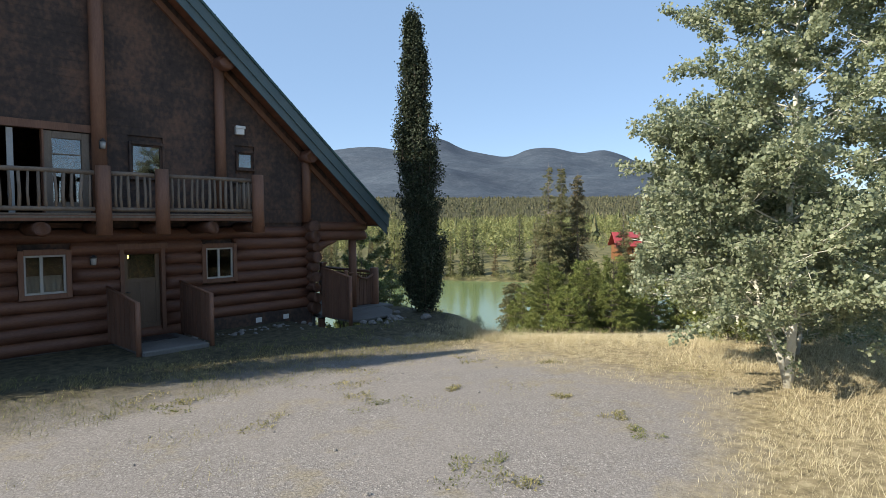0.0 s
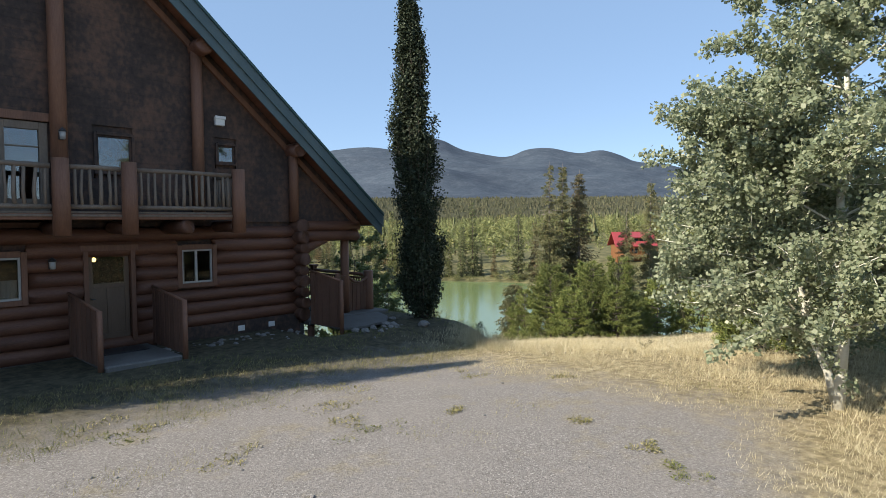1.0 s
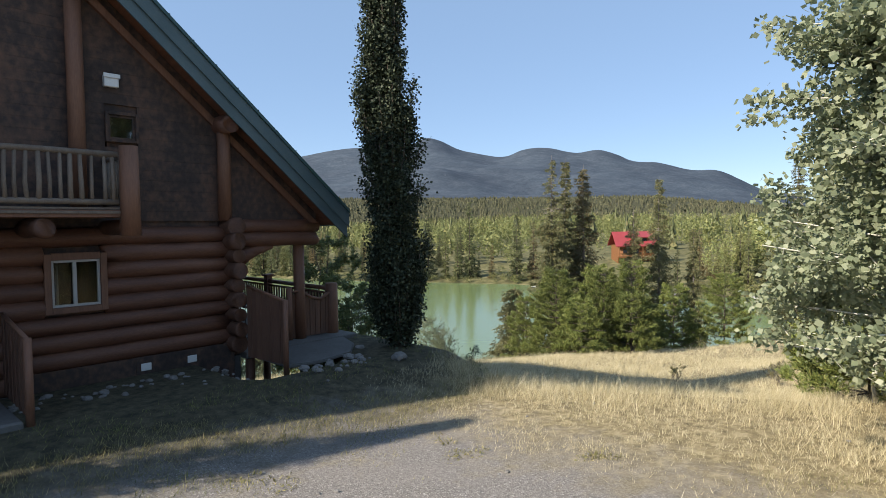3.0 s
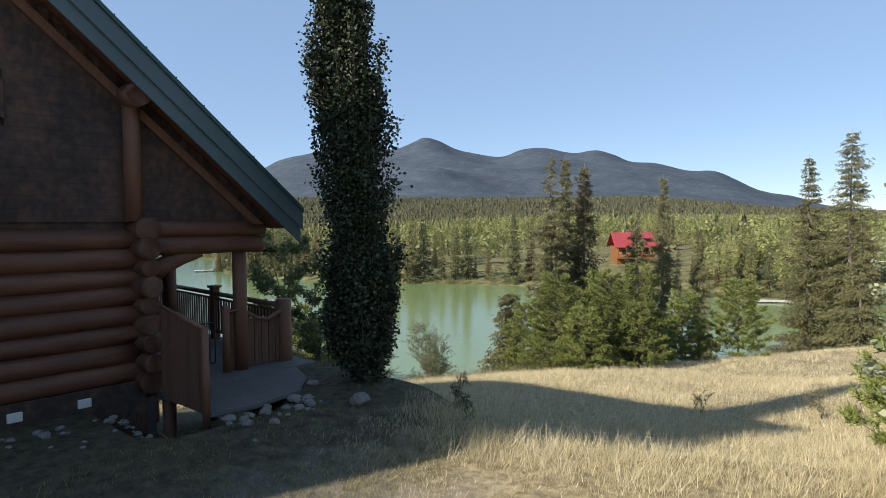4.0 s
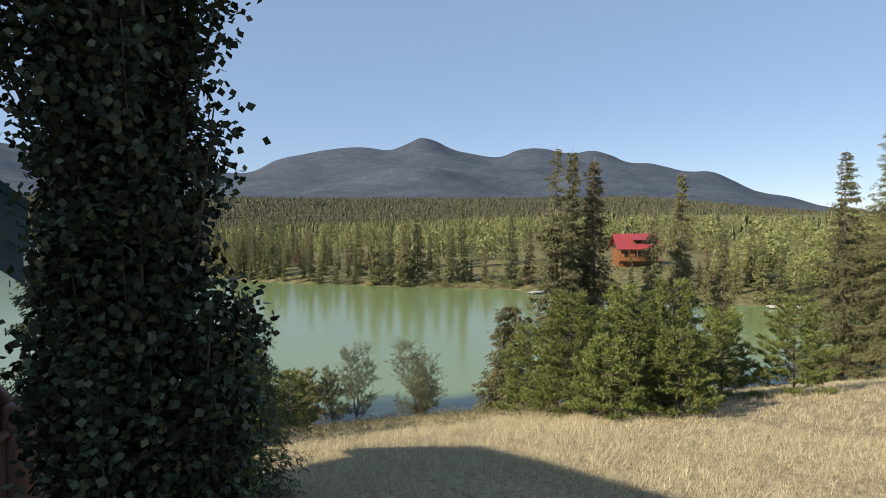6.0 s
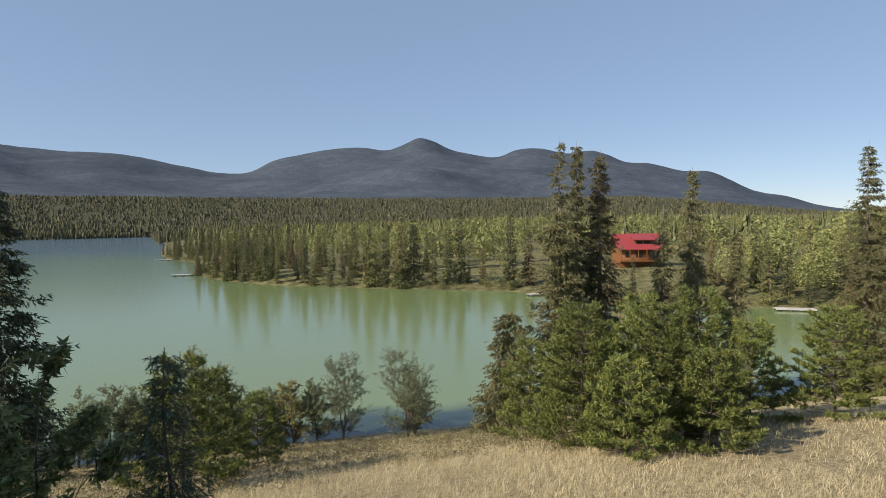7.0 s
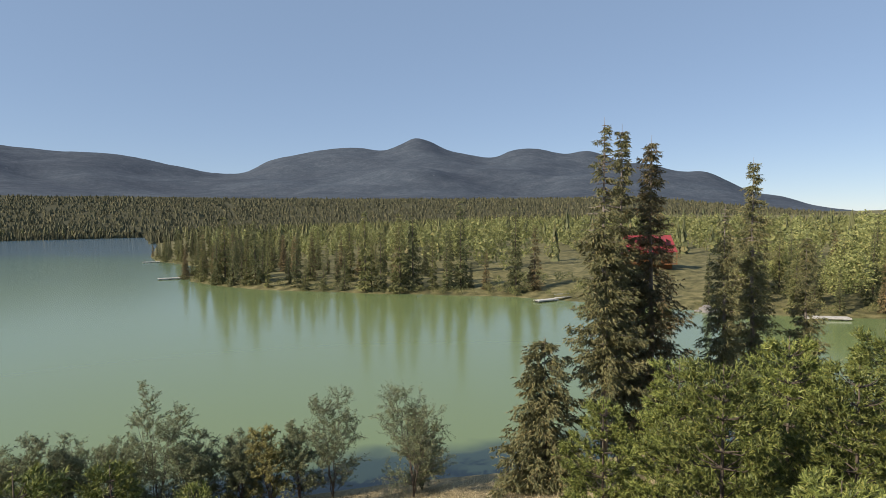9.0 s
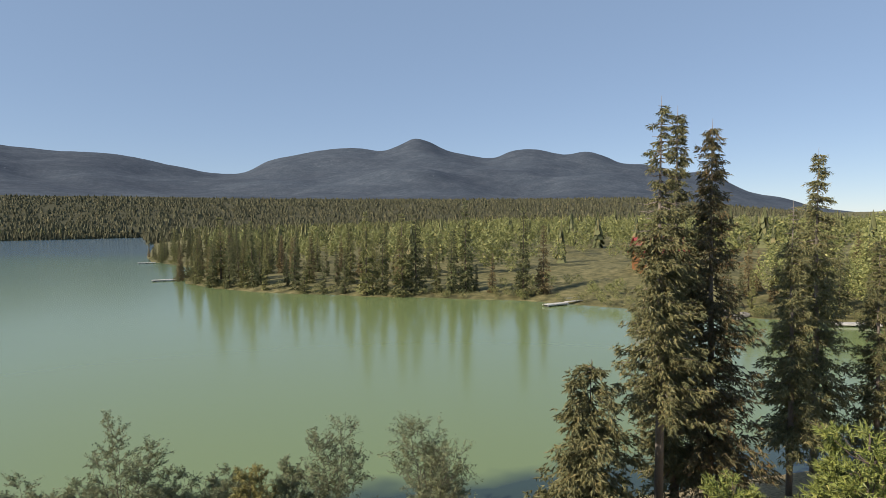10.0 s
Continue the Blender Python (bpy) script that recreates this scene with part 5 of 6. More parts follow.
# weeds before the house; the part past x 2.2 also deepens the shade
def near_house(x, y, rng):
    p = waves(x, y, 0.8, 19)
    return (p > 0.1) & (((y > -5.6) & (y < -2.3) & (x < 1.0)) | ((x > 2.2) & (x < 7.0) & (y > -4.9)))


def on_lip(x, y, rng):
    lip = x - 2.25 - 0.45 * np.maximum(-4.7 - y, 0)
    return (lip > -0.9) & (lip < 0.5) & (rng.rand(len(x)) < 0.55 + 0.4 * waves(x, y, 0.9, 61))


def trampled(x, y, rng):
    e = yard_edge(x, y) + 0.9 * waves(x, y, 1.2, 8)
    return (e > -2.6) & (e < 0.8) & (rng.rand(len(x)) < 0.25 + 0.3 * (e + 2.6)) & (waves(x, y, 0.35, 29) > -0.1) & ~((x < 2.4) & (y > -3.4))


def along_front(x, y, rng):
    off = y + 4.55 + 0.17 * x
    return (np.abs(off + 0.5 * waves(x, y, 1.4, 33)) < 0.55) & (waves(x, y, 0.7, 34) > -0.25) & (rng.rand(len(x)) < 0.75)


YARD_GRASS = foliage("yard_weed", (0.13, 0.13, 0.05), (0.30, 0.27, 0.12), 0.75, 0.25, 0.1, (0.45, 0.38, 0.2))
GREEN_WEED = foliage("green_weed", (0.08, 0.10, 0.03), (0.20, 0.21, 0.07), 0.7, 0.25, 0.1, (0.36, 0.31, 0.13))
grass_field("grass", "tall dry straw-coloured grass on the slope", 50000, -6, 22, -18, 14, on_slope, 11, 0.06, 0.33, 0.0034, 1, GRASS)
grass_field("grass", "dry straw-coloured grass further down the slope", 24000, 8, 44, -14, 32, on_slope, 8, 0.10, 0.32, 0.008, 2, GRASS)
grass_field("grass", "tall feathery grass along the lip of the yard", 5200, 1.5, 7, -10.5, -3.6, on_lip, 12, 0.14, 0.42, 0.0028, 6, GRASS)
grass_field("weeds", "low dry weeds in the gravel yard", 16000, -12, 5, -15, -2, in_yard, 7, 0.03, 0.10, 0.005, 3, YARD_GRASS)
grass_field("weeds", "low greenish weeds before the house", 8200, -11, 7.0, -5.8, 3.0, near_house, 7, 0.04, 0.15, 0.005, 4, GREEN_WEED)
grass_field("weeds", "patchy straw and weeds along the house front", 13000, -10, 2.6, -6.2, -2.4, along_front, 7, 0.03, 0.13, 0.0045, 7, YARD_GRASS)
grass_field("grass", "short trampled straw at the edge of the gravel", 26000, -7, 5, -17, -3, trampled, 7, 0.03, 0.12, 0.004, 5, GRASS)


def weed_tuft(x, y, size, seed, mat, label):
    """A low spreading weed: thin stems with small leaves round a crown."""
    rng = np.random.RandomState(seed)
    e = empty("weed_tuft", x, y, grounded(x, y) - 0.01)
    n = 130
    a, r = rng.rand(n) * 6.283, size * rng.rand(n) ** 0.6
    lobes = rng.normal(size=(5, 2)) * size * 0.8
    foot = np.column_stack([r * np.cos(a) * 0.6, r * np.sin(a) * 0.5, 0 * a])
    foot[:, :2] += lobes[rng.randint(0, 5, n)]
    out = np.column_stack([np.cos(a), np.sin(a), 0 * a])
    h = 0.03 + 0.06 * rng.rand(n) * (1.2 - r / size)
    side = np.column_stack([-np.sin(a), np.cos(a), 0 * a]) * 0.006
    tip = foot + out * h[:, None] * 0.7 + np.column_stack([0 * h, 0 * h, h])
    tagged(leaf_mesh("tuft", np.stack([foot - side, foot + side, tip], 1).reshape(-1, 3), np.arange(3 * n).reshape(-1, 3), mat, e), kind="stuff")
    v, f = cards(tip * (1, 1, 0.8), 0.03 + 0.03 * rng.rand(n), rng, LONG_LEAF, 0.8)
    tagged(leaf_mesh("foliage", v, f, mat, e), kind="stuff")
    return tagged(e, label, "weed", "yard weeds")


for i, (x, y, r) in enumerate([(-5.82, -11.17, 0.28), (-5.98, -11.5, 0.34), (-5.9, -12.0, 0.22), (-4.46, -8.06, 0.30), (-4.7, -7.5, 0.2), (-7.81, -4.6, 0.35), (-7.27, -5.56, 0.26), (-6.9, -5.4, 0.2), (-6.57, -7.5, 0.22), (-3.3, -12.17, 0.18), (-2.78, -11.6, 0.16), (-3.1, -8.31, 0.2), (-0.9, -6.9, 0.24), (0.2, -8.4, 0.2), (-3.9, -6.05, 0.42), (-3.3, -5.8, 0.3), (-4.3, -6.5, 0.34), (-2.2, -10.2, 0.16)]):
    green = i in (0, 1, 3, 6, 9)
    tagged(weed_tuft(x, y, r, 500 + i, GREEN_WEED if green else YARD_GRASS, "low green weed growing in the gravel" if green else "low dry weed tuft in the gravel"), category="weed")

ROCK = grained("pale_field_stone", [(0.3, (0.10, 0.094, 0.088)), (0.8, (0.25, 0.237, 0.222))], 4, 0.9, (1, 1, 1), 30, 0.5, vary=0.2)


def rock_mesh(seed):
    rng = np.random.RandomState(seed)
    bm = bmesh.new()
    bmesh.ops.create_icosphere(bm, subdivisions=2, radius=1)
    for v in bm.verts:
        n = noise.noise(v.co * 1.3 + Vector((seed * 3.1, 0, 0)))
        v.co *= 1 + 0.38 * n
        v.co.z *= 0.62
    me = bpy.data.meshes.new("stone")
    bm.to_mesh(me)
    bm.free()
    me.materials.append(ROCK)
    return me


rocks = [rock_mesh(i) for i in range(6)]
rng = np.random.RandomState(77)
places = [(1.56, -2.94, 0.17), (0.88, -2.09, 0.11), (1.62, -1.55, 0.09), (0.2, -2.35, 0.09), (-0.35, -2.25, 0.10)]
for i in range(70):
    x = rng.uniform(-5.0, -1.0)
    places.append((x, -0.55 - 0.28 * (x + 5.0) / 4 - abs(rng.normal()) * 0.42, 0.025 + 0.06 * rng.rand() ** 2))
for i in range(34):
    places.append((rng.uniform(-0.5, 1.3), -2.15 - abs(rng.normal()) * 0.35, 0.025 + 0.06 * rng.rand()))
for i in range(60):
    x, y = rng.uniform(-10, 3), rng.uniform(-13, -4)
    places.append((x, y, 0.012 + 0.022 * rng.rand() ** 2))
for i in range(16):
    places.append((rng.uniform(115.2, 119), rng.uniform(33, 39.5), 0.35 + 0.5 * rng.rand()))
for i, (x, y, r) in enumerate(places):
    ob = new("stone", rocks[i % 6])
    ob.matrix_world = pose(x, y, max(grounded(x, y), LAKE) + r * 0.25, 0, 0, rng.rand() * 360) @ Matrix.Diagonal((r * (0.8 + 0.5 * rng.rand()), r * (0.8 + 0.5 * rng.rand()), r, 1))
    tagged(ob, "pale rounded field stone on the ground", "stone", "loose stones")

# red-roofed log house across the water
RED = grained("red_roof_metal", [(0.3, (0.25, 0.038, 0.043)), (0.8, (0.35, 0.06, 0.065))], 0.6, 0.5, (1, 1, 1), 6, 0.05)
ORANGE_LOG = grained("orange_logs", [(0.3, (0.13, 0.055, 0.02)), (0.8, (0.27, 0.115, 0.04))], 0.7, 0.7, (1, 5, 5), 6, 0.2)
DARK_GLASS = material("dark_far_glass", (0.02, 0.025, 0.03), 0.1)


def red_house(x, y, rz):
    z = grounded(x, y)
    e = empty("red_roof_house", x, y, z + 0.7, rz)
    e.scale = (0.85, 0.85, 0.95)

    def put(ob, label=""):
        ob.parent = e
        if label:
            ob["label"] = label
        return ob

    for i in range(10):
        v, f = tube_data([(-6, -4, 0.2 + 0.3 * i), (6, -4, 0.2 + 0.3 * i)], [0.17, 0.17], 8)
        put(link_mesh("wall_log", v, f, ORANGE_LOG, None, True))
    put(box("wall", -6, 6, -3.9, 4, -5, 3.2, ORANGE_LOG))
    for s in (-1, 1):
        v = [(-7, s * 5.2, 2.9), (7, s * 5.2, 2.9), (7, 0, 7.0), (-7, 0, 7.0), (-7, s * 5.2, 3.05), (7, s * 5.2, 3.05), (7, 0, 7.15), (-7, 0, 7.15)]
        put(link_mesh("roof", v, [(0, 1, 2, 3), (7, 6, 5, 4), (0, 4, 5, 1), (1, 5, 6, 2), (2, 6, 7, 3), (3, 7, 4, 0)], RED))
    put(box("dormer_wall", -1.5, 4.2, -3.4, 0, 3.6, 5.6, ORANGE_LOG))
    v = [(-2.0, -4.2, 5.45), (4.7, -4.2, 5.45), (4.7, 0.2, 7.0), (-2.0, 0.2, 7.0), (-2.0, -4.2, 5.6), (4.7, -4.2, 5.6), (4.7, 0.2, 7.18), (-2.0, 0.2, 7.18)]
    put(link_mesh("dormer_roof", v, [(0, 1, 2, 3), (7, 6, 5, 4), (0, 4, 5, 1), (1, 5, 6, 2), (2, 6, 7, 3), (3, 7, 4, 0)], RED))
    for xa, xb, za, zb, yy in ((-0.8, 0.9, 4.2, 5.2, -3.46), (1.5, 3.4, 4.2, 5.2, -3.46), (-4.4, -3.0, 0.9, 2.2, -4.24), (-1.2, 0.6, 0.9, 2.2, -4.24), (3.0, 4.6, 0.9, 2.2, -4.24)):
        put(box("window", xa, xb, yy - 0.04, yy + 0.02, za, zb, DARK_GLASS))
    put(box("veranda_deck", -6.5, 6.5, -6.6, -4.3, -0.1, 0.1, ORANGE_LOG))
    for k in range(6):
        put(box("veranda_post", -6.3 + 2.5 * k, -6.1 + 2.5 * k, -6.5, -6.3, 0.1, 2.9, ORANGE_LOG))
    for k in (0.5, 0.95):
        put(box("veranda_rail", -6.4, 6.4, -6.46, -6.38, k, k + 0.08, ORANGE_LOG))
    return tagged(e, "log house with red metal roof on the far shore", "house")


red_house(151.0, 61.6, -48)

DOCK_WOOD = grained("grey_dock_planks", [(0.3, (0.30, 0.29, 0.27)), (0.8, (0.55, 0.54, 0.51))], 2, 0.8, (1, 4, 1), 12, 0.2, vary=0.2)


def dock(x, y, rz, ln, wd, label, gangway=0.0):
    e = empty("floating_dock", x, y, LAKE, rz)
    n = int(ln / 0.3)
    for i in range(n):
        box("plank", ln * i / n + 0.01, ln * (i + 1) / n - 0.01, -wd / 2, wd / 2, 0.38, 0.44, DOCK_WOOD, e)
    for s in (-1, 1):
        box("side_beam", 0, ln, s * wd / 2 - 0.06, s * wd / 2 + 0.06, 0.2, 0.375, DOCK_WOOD, e)
    for k in (0.12, 0.5, 0.88):
        box("float", ln * k - 0.35, ln * k + 0.35, -wd / 2 + 0.1, wd / 2 - 0.1, -0.25, 0.195, IRON, e)
    if gangway:
        box("gangway", ln, ln + gangway, -0.5, 0.5, 0.5, 0.58, DOCK_WOOD, e)
        for s in (-0.48, 0.48):
            box("rail", ln, ln + gangway, s - 0.02, s + 0.02, 1.2, 1.26, DOCK_WOOD, e)
    return tagged(e, label, "dock", "floating docks")


dock(109.0, 66.6, -18, 5.2, 1.6, "pale floating plank dock with gangway", 4.0)
dock(118.6, 21.8, -62, 6.4, 1.8, "pale floating plank dock at the inlet")
dock(83.0, 181.5, -20, 6.5, 2.2, "grey floating dock off the wooded point")
dock(113.5, 271.0, -20, 7.0, 2.4, "small pale dock behind the point")

# ---- distance ----
def mountain_material():
    """Hazed forest cover seen from afar: dark stands, paler openings and a few scree slopes."""
    m = material("hazed_forested_mountain", rough=0.95, spec=0.1)
    nt, ns, ls, b = nodes_of(m)
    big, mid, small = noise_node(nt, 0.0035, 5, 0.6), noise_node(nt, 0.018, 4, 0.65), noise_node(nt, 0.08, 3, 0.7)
    # the blue-grey of distance haze is put into the stand colours
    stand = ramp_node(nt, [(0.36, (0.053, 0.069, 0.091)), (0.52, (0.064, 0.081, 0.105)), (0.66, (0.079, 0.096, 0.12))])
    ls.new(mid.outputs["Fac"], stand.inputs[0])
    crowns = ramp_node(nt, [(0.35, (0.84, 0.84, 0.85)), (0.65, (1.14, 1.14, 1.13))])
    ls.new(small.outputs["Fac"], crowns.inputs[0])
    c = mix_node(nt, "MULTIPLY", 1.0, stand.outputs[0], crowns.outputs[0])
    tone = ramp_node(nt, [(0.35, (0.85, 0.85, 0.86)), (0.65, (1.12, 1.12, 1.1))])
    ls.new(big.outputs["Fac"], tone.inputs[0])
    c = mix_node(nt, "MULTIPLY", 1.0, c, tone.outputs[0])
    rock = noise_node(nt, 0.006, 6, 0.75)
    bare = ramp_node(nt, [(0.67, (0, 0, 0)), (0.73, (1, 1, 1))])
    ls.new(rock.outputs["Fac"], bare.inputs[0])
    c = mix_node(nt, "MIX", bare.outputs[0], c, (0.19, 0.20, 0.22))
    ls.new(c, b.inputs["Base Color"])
    return m


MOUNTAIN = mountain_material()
FOOTHILL = grained("foothill_floor", [(0.3, (0.056, 0.058, 0.035)), (0.8, (0.09, 0.086, 0.05))], 0.02, 0.95, (1, 1, 1), 0.15, 0.0, "Object", 0.1)
# bearing and elevation, in degrees, of the summits and saddles of the range
SUMMITS = [(-9.5, 0.13), (7.6, 0.9), (9.9, 1.33), (11.5, 1.94), (14.9, 2.87), (16.2, 3.65), (17.6, 4.35), (20.3, 4.63), (22.7, 5.34), (25.2, 5.66), (26.5, 6.28), (28.0, 6.76), (29.8, 6.56), (33.3, 7.15), (35.4, 6.89), (36.5, 6.43), (39.2, 6.7), (41.2, 7.16), (43.1, 8.04), (44.3, 8.31), (45.8, 7.67), (47.2, 7.19), (49.9, 7.39), (56.2, 6.47), (58.2, 5.91), (59.8, 5.0), (62.2, 4.75), (65.5, 5.28), (70.0, 6.09), (75.2, 6.24), (78.9, 6.54), (83.8, 7.13), (91.1, 5.73)]


def mountains():
    ex, ey, ez = 4.7, -2.8, 2.8
    bear, top = np.radians([p[0] for p in SUMMITS]), np.tan(np.radians([p[1] for p in SUMMITS]))
    n, rows = 620, 60
    bs = np.linspace(bear.min(), bear.max(), n)
    # smooth curve through summits and saddles
    k = np.clip(np.searchsorted(bear, bs, side="right") - 1, 0, len(bear) - 2)
    u = (bs - bear[k]) / (bear[k + 1] - bear[k])
    slope = np.gradient(top, bear)
    gap = bear[k + 1] - bear[k]
    crest = (2 * u ** 3 - 3 * u ** 2 + 1) * top[k] + (u ** 3 - 2 * u ** 2 + u) * gap * slope[k] + (3 * u ** 2 - 2 * u ** 3) * top[k + 1] + (u ** 3 - u ** 2) * gap * slope[k + 1]
    crest = crest + 0.0007 * waves(bs * 1000, bs * 0, 9, 51) + 0.0004 * waves(bs * 1000, bs * 0, 3, 52)
    rs = np.linspace(950, 4300, rows)
    steps = np.arange(-120, 121)
    vs = []
    for r in rs:
        u = float(np.clip((r - 1700) / 2000, 0, 1))
        # lower down the flanks the crest's shape fades out sideways
        wide = 0.6 + 42 * (1 - u)
        g = np.exp(-0.5 * (steps / wide) ** 2)
        tp = np.convolve(np.pad(crest, 120, mode="edge"), g / g.sum(), "valid")
        w = min(max((r - 950) / 900, 0), 1)
        foot = np.minimum(0.043, tp * 0.45) * 1850 * w * w * (3 - 2 * w)
        x, y = ex + r * np.cos(bs), ey + r * np.sin(bs)
        fall = 0 if r < 3700 else (r - 3700) / 600
        rug = waves(x, y, 330, 11) * 75 + waves(x, y, 150, 12) * 26 + waves(x, y, 50, 13) * 5
        z = ez - 6 + foot + (3700 * tp - foot + 6) * (u ** 1.5) * (1 - 0.5 * fall) + rug * (u * (1 - u) * 3.0 + 0.01) * np.clip(tp * 9, 0.1, 1)
        vs.append(np.column_stack([x, y, z if len(vs) else z - 40]))
    vs = np.concatenate(vs)
    cut = 15
    for name, a, b, mat, label in (("foothill", 0, cut, FOOTHILL, "dark forest floor of the foothills beyond the lake"), ("mountain_backdrop", cut, rows - 1, MOUNTAIN, "forested mountain range beyond the lake, coloured blue-grey for haze")):
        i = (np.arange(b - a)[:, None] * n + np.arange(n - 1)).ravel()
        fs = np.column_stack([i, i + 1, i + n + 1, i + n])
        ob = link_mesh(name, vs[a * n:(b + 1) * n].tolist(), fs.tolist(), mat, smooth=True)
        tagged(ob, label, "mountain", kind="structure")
    return vs.reshape(rows, n, 3)


SLOPES = mountains()


def many(base_v, base_f, places, heights, turns, widths):
    """Copies of one small tree laid into a single mesh."""
    k = len(places)
    c, s = np.cos(turns)[:, None], np.sin(turns)[:, None]
    bx, by, bz = base_v[:, 0][None], base_v[:, 1][None], base_v[:, 2][None]
    w, h = widths[:, None], heights[:, None]
    v = np.stack([(bx * c - by * s) * w + places[:, :1], (bx * s + by * c) * w + places[:, 1:2], bz * h + places[:, 2:3]], -1).reshape(-1, 3)
    f = (np.asarray(base_f)[None] + (np.arange(k) * len(base_v))[:, None, None]).reshape(-1, len(base_f[0]))
    return v, f


def cone_tree(rng, tiers, blades):
    """A small spire of drooping blades, 1 high and about 1 wide."""
    v, f = [], []
    for t in range(tiers):
        z = 0.05 + 0.9 * t / tiers
        r = 0.5 * (1 - z) ** 0.85 + 0.03
        for b in range(blades):
            a = 6.283 * (b + rng.rand() * 0.7) / blades + t
            rr, wd = r * (0.75 + 0.45 * rng.rand()), 0.42 + 0.2 * rng.rand()
            o = len(v)
            v += [(0, 0, z + 1.5 / tiers), (rr * math.cos(a - wd), rr * math.sin(a - wd), z - 0.3 / tiers), (rr * 1.12 * math.cos(a), rr * 1.12 * math.sin(a), z - 0.7 / tiers), (rr * math.cos(a + wd), rr * math.sin(a + wd), z - 0.3 / tiers)]
            f.append((o, o + 1, o + 2, o + 3))
    return np.array(v), f


def puff_tree(rng, n, wide):
    """A small broad crown of scattered leaf clumps, 1 high and `wide` wide."""
    c = rng.normal(size=(n, 3))
    c = c / np.linalg.norm(c, axis=1)[:, None] * (0.5 + 0.5 * rng.rand(n, 1)) * (0.46 * wide, 0.46 * wide, 0.38) + (0, 0, 0.60)
    c[:, :2] *= (1.15 - 0.7 * np.clip(c[:, 2:] - 0.5, 0, 1))
    v, f = cards(c, (0.075 + 0.05 * rng.rand(n)) * (120 / n) ** 0.5, rng, [(-0.5, -0.4), (0.5, 0), (-0.4, 0.45)], 0.8)
    return v, [tuple(q) for q in f]


def woods(name, label, mat, base, places, h0, h1, ratio, seed):
    rng = np.random.RandomState(seed)
    n = len(places)
    hs = h0 + (h1 - h0) * rng.rand(n) ** 1.4
    v, f = many(base[0], base[1], places, hs, rng.rand(n) * 6.28, hs * ratio * (0.8 + 0.4 * rng.rand(n)))
    ob = leaf_mesh(name, v, f, mat, None)
    return tagged(ob, label, "forest", kind="stuff")


def land_points(n, x0, x1, y0, y1, near, far, seed):
    """Random places on the far land whose distance to the far shore lies in a range."""
    rng = np.random.RandomState(seed)
    x, y = rng.uniform(x0, x1, n), rng.uniform(y0, y1, n)
    d = shore_distance(x, y, FAR_SHORE)
    ok = (d > near) & (d < far)
    x, y = x[ok], y[ok]
    return np.column_stack([x, y, ground_height(x, y) - 0.3])


def out_of(p, x0, x1, y0, y1):
    return p[~((p[:, 0] > x0) & (p[:, 0] < x1) & (p[:, 1] > y0) & (p[:, 1] < y1))]


rng = np.random.RandomState(9)
HAZY_SPRUCE = foliage("distant_conifers", (0.06, 0.064, 0.036), (0.098, 0.098, 0.053), 0.9, 0.0, 0.0, (0.13, 0.115, 0.062))
# wooded foot of the mountains
rr, bb = (rng.rand(15000) ** 0.8 * 15).astype(int), rng.randint(30, 590, 15000)
feet = SLOPES[rr, bb] + rng.normal(size=(15000, 3)) * (18, 18, 0) + (0, 0, -1)
woods("far_woods", "dark conifer forest at the foot of the mountains", HAZY_SPRUCE, cone_tree(rng, 2, 5), feet, 4, 8, 1.15, 1)
p = land_points(7500, -1500, 420, 560, 1150, 1, 300, 2) - (0, 0, 1.2)
woods("far_woods", "dark conifer forest along the far lake shore", HAZY_SPRUCE, cone_tree(rng, 3, 4), p, 6, 12, 0.8, 2)
p = land_points(26000, -700, 420, 560, 940, 0.3, 22, 12) - (0, 0, 1.2)
woods("far_woods", "dark conifers along the far waterline", HAZY_SPRUCE, cone_tree(rng, 2, 4), p, 4, 9, 0.6, 12)
p = land_points(16000, 90, 900, 230, 950, 30, 520, 3)
woods("far_woods", "mixed conifer forest behind the point", OLIVE_SPRUCE, cone_tree(rng, 6, 4), p[:2200], 6, 13, 0.5, 3)
p = out_of(land_points(6500, 118, 560, -110, 330, 24, 330, 4), 112, 190, 38, 84)
woods("aspen_woods", "yellow-green aspen wood behind the far shore", FAR_ASPEN, puff_tree(rng, 230, 0.62), p[:1100], 6, 13, 1.0, 4)
p = out_of(land_points(3000, 120, 700, -130, 220, 40, 500, 5), 112, 190, 38, 84)
woods("far_woods", "scattered conifers among the aspens", FAR_SPRUCE, cone_tree(rng, 7, 6), p[:200], 8, 16, 0.34, 5)
p = land_points(3600, 78, 150, 0, 300, 0.4, 5, 6)
woods("shore_scrub", "low bushes along the far shore", OLIVE_SPRUCE, puff_tree(rng, 110, 1.2), p[:620], 0.8, 2.6, 1.0, 6)

p = out_of(land_points(900, 126, 235, -40, 40, 4, 120, 9), 112, 190, 34, 84)
woods("aspen_woods", "tall pale yellow-green poplars beyond the inlet", FAR_ASPEN, puff_tree(rng, 1000, 0.55), p[:75], 8, 17, 1.0, 9)

p = land_points(900, 112, 134, 50, 86, 1.0, 22, 10)
woods("shore_scrub", "olive bushes round the far clearing", FAR_ASPEN, puff_tree(rng, 180, 0.9), p[:34], 1.2, 4.2, 1.0, 10)

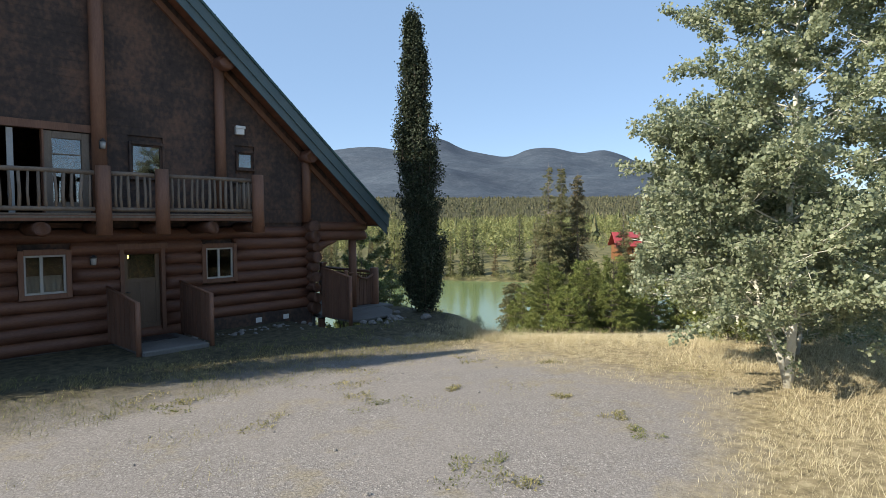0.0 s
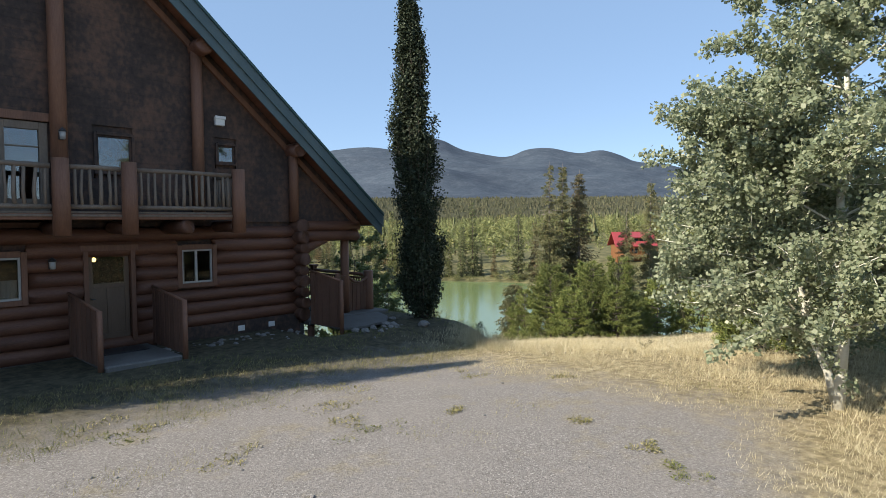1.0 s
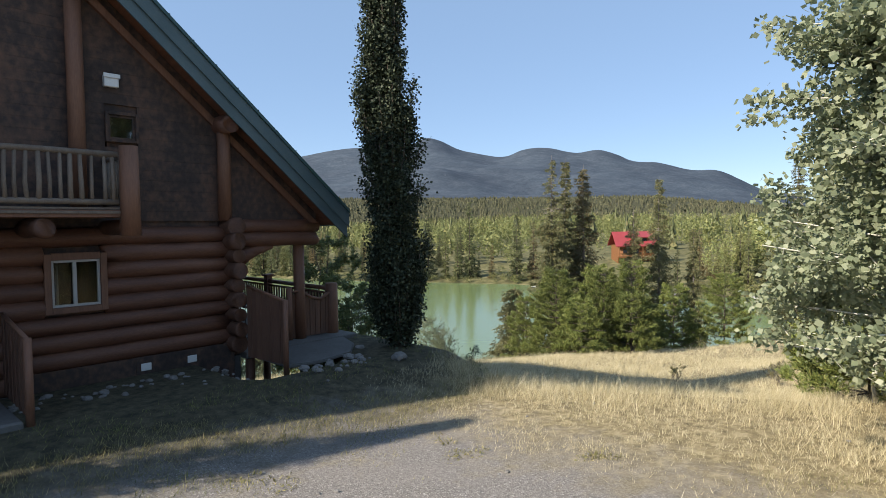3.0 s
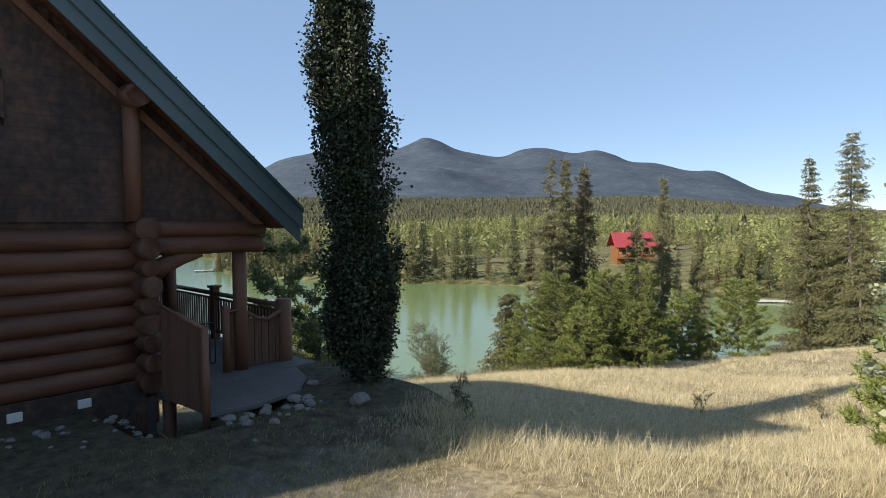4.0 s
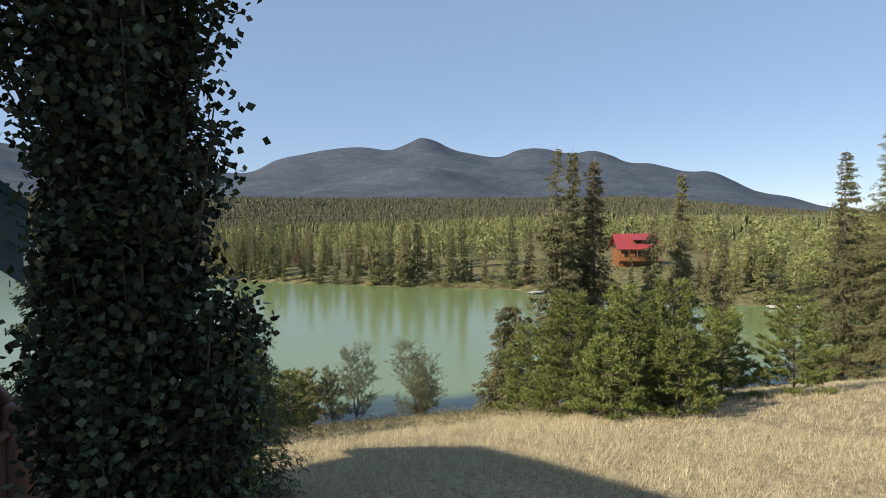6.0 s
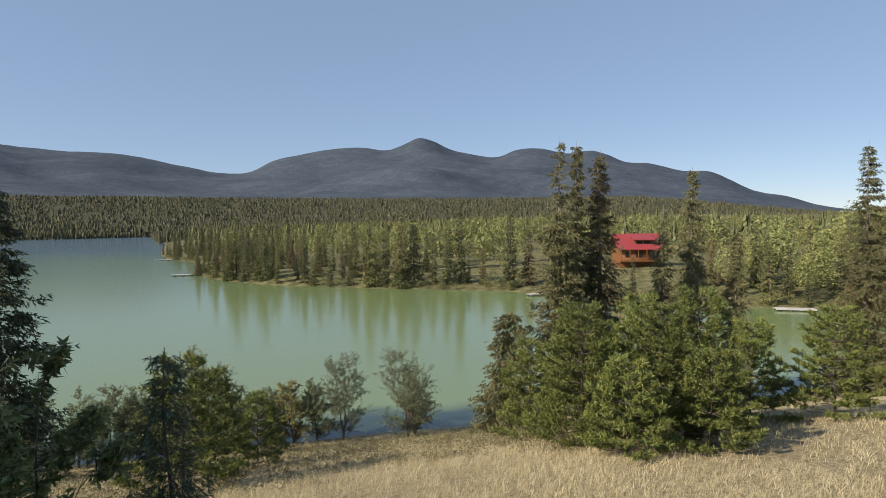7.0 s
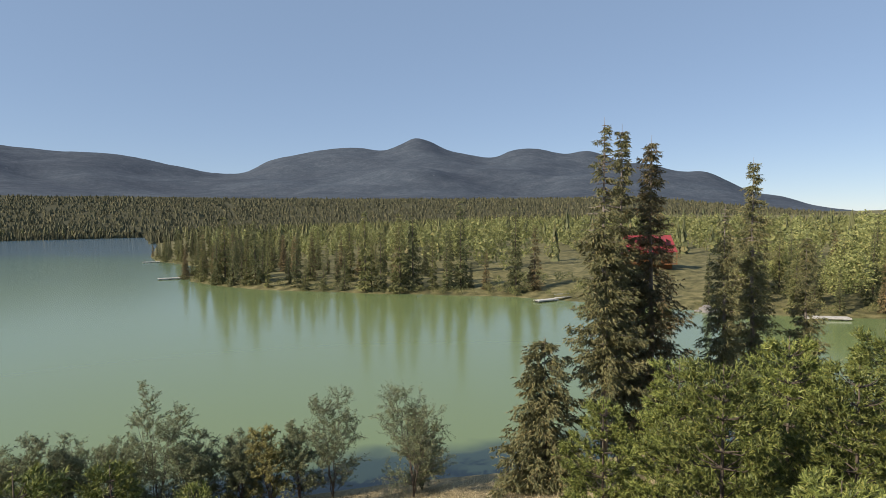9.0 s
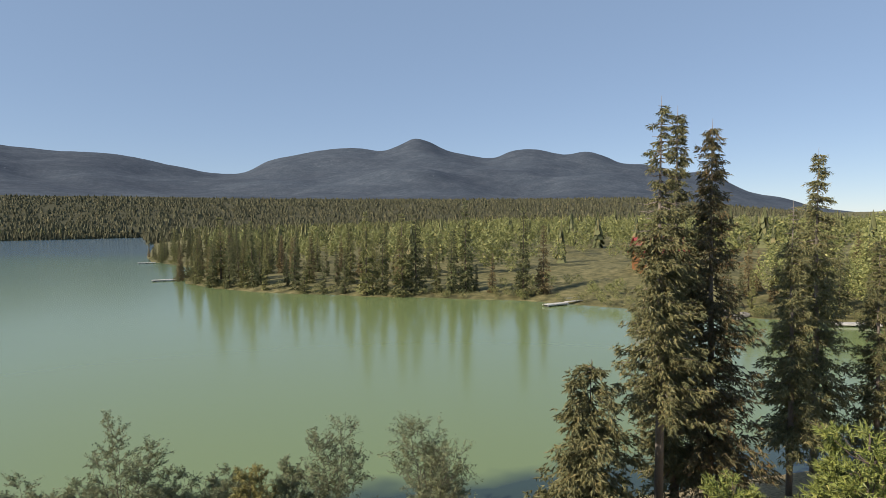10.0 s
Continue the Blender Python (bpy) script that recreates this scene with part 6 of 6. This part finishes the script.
# single spruces on the point and along the far shore
kinds = [spruce(0, 0, 16, w, 300 + k, mat, "far_spruce", low=0.03, dense=d, twig=0.75, cards_per=3, z=0, fill=7, boughs=False, ragged=0.45, taper=1.15, slim=0.24, fine_top=0.45) for k, (w, mat, d) in enumerate(((1.6, FAR_SPRUCE, 0.6), (2.0, FAR_SPRUCE, 0.56), (2.4, OLIVE_SPRUCE, 0.54), (1.8, OLIVE_SPRUCE, 0.58), (2.0, BROWN_SPRUCE, 0.56), (2.5, FAR_SPRUCE, 0.54)))]
for k in kinds:
    tagged(k, "dark spruce standing on the far shore", "tree", "far shore spruces")
spots = []
p = np.concatenate([land_points(6500, 78, 150, 60, 190, 1.2, 34, 7), land_points(4000, 84, 160, 175, 330, 1.2, 26, 17)])
for x, y, z in p[rng.permutation(len(p))]:
    gap = 3.6 + 3.0 * rng.rand()
    if y < 106 or rng.rand() > 0.8:
        continue
    if all((x - q[0]) ** 2 + (y - q[1]) ** 2 > gap * gap for q in spots):
        tall = float(np.clip(1.2 * waves(x, y, 6.0, 23) + 0.5, 0, 1))
        spots.append((x, y, z, 5.5 + 5.0 * tall + 6.5 * rng.rand() ** 1.5))
    if len(spots) >= 150:
        break
for x, y, top in [(113.2, 89.6, 8.9), (116.5, 76.6, 7.4), (103.5, 99.8, 6.0), (99.8, 107.5, 6.8), (120.2, 74.0, 3.0), (106.5, 98.5, 5.6), (110.5, 91.5, 2.0), (90.5, 140, 4.8), (88.6, 152, 6.0), (109.5, 95.0, 0.6), (116.2, 84.5, -3.0), (119.0, 78.5, -1.5), (101.5, 104.0, 1.5), (115.0, 88.0, -5.5)]:
    spots.append((x, y, grounded(x, y) - 0.2, top - grounded(x, y) + 0.2))
p = land_points(700, 112, 165, -30, 50, 1.5, 30, 8)
for x, y, z in p:
    if all((x - q[0]) ** 2 + (y - q[1]) ** 2 > 16 for q in spots) and not (120 < x < 190 and 38 < y < 84):
        spots.append((x, y, z, 6 + 9 * rng.rand()))
    if len(spots) > 205:
        break
for i, (x, y, z, h) in enumerate(spots):
    sc = h / 16
    m = pose(x, y, z, 0, 0, rng.rand() * 360) @ Matrix.Diagonal((sc * (0.9 + 0.3 * rng.rand()), sc * (0.9 + 0.3 * rng.rand()), sc, 1))
    if i < len(kinds):
        kinds[i].matrix_basis = m
    else:
        src = kinds[i % len(kinds)]
        src_scale = Matrix.Diagonal((*src.scale, 1))
        copy_thing(src, m @ src_scale.inverted())

# dark conifers beyond the yard, mirrored in the windows
rng = np.random.RandomState(71)
n = 150
x, y = rng.uniform(-75, 10, n), rng.uniform(-62, -38, n)
woods("yard_woods", "dark conifers beyond the gravel yard", FAR_SPRUCE, cone_tree(rng, 9, 7), np.column_stack([x, y, ground_height(x, y) - 0.2]), 4, 8.5, 0.36, 72)
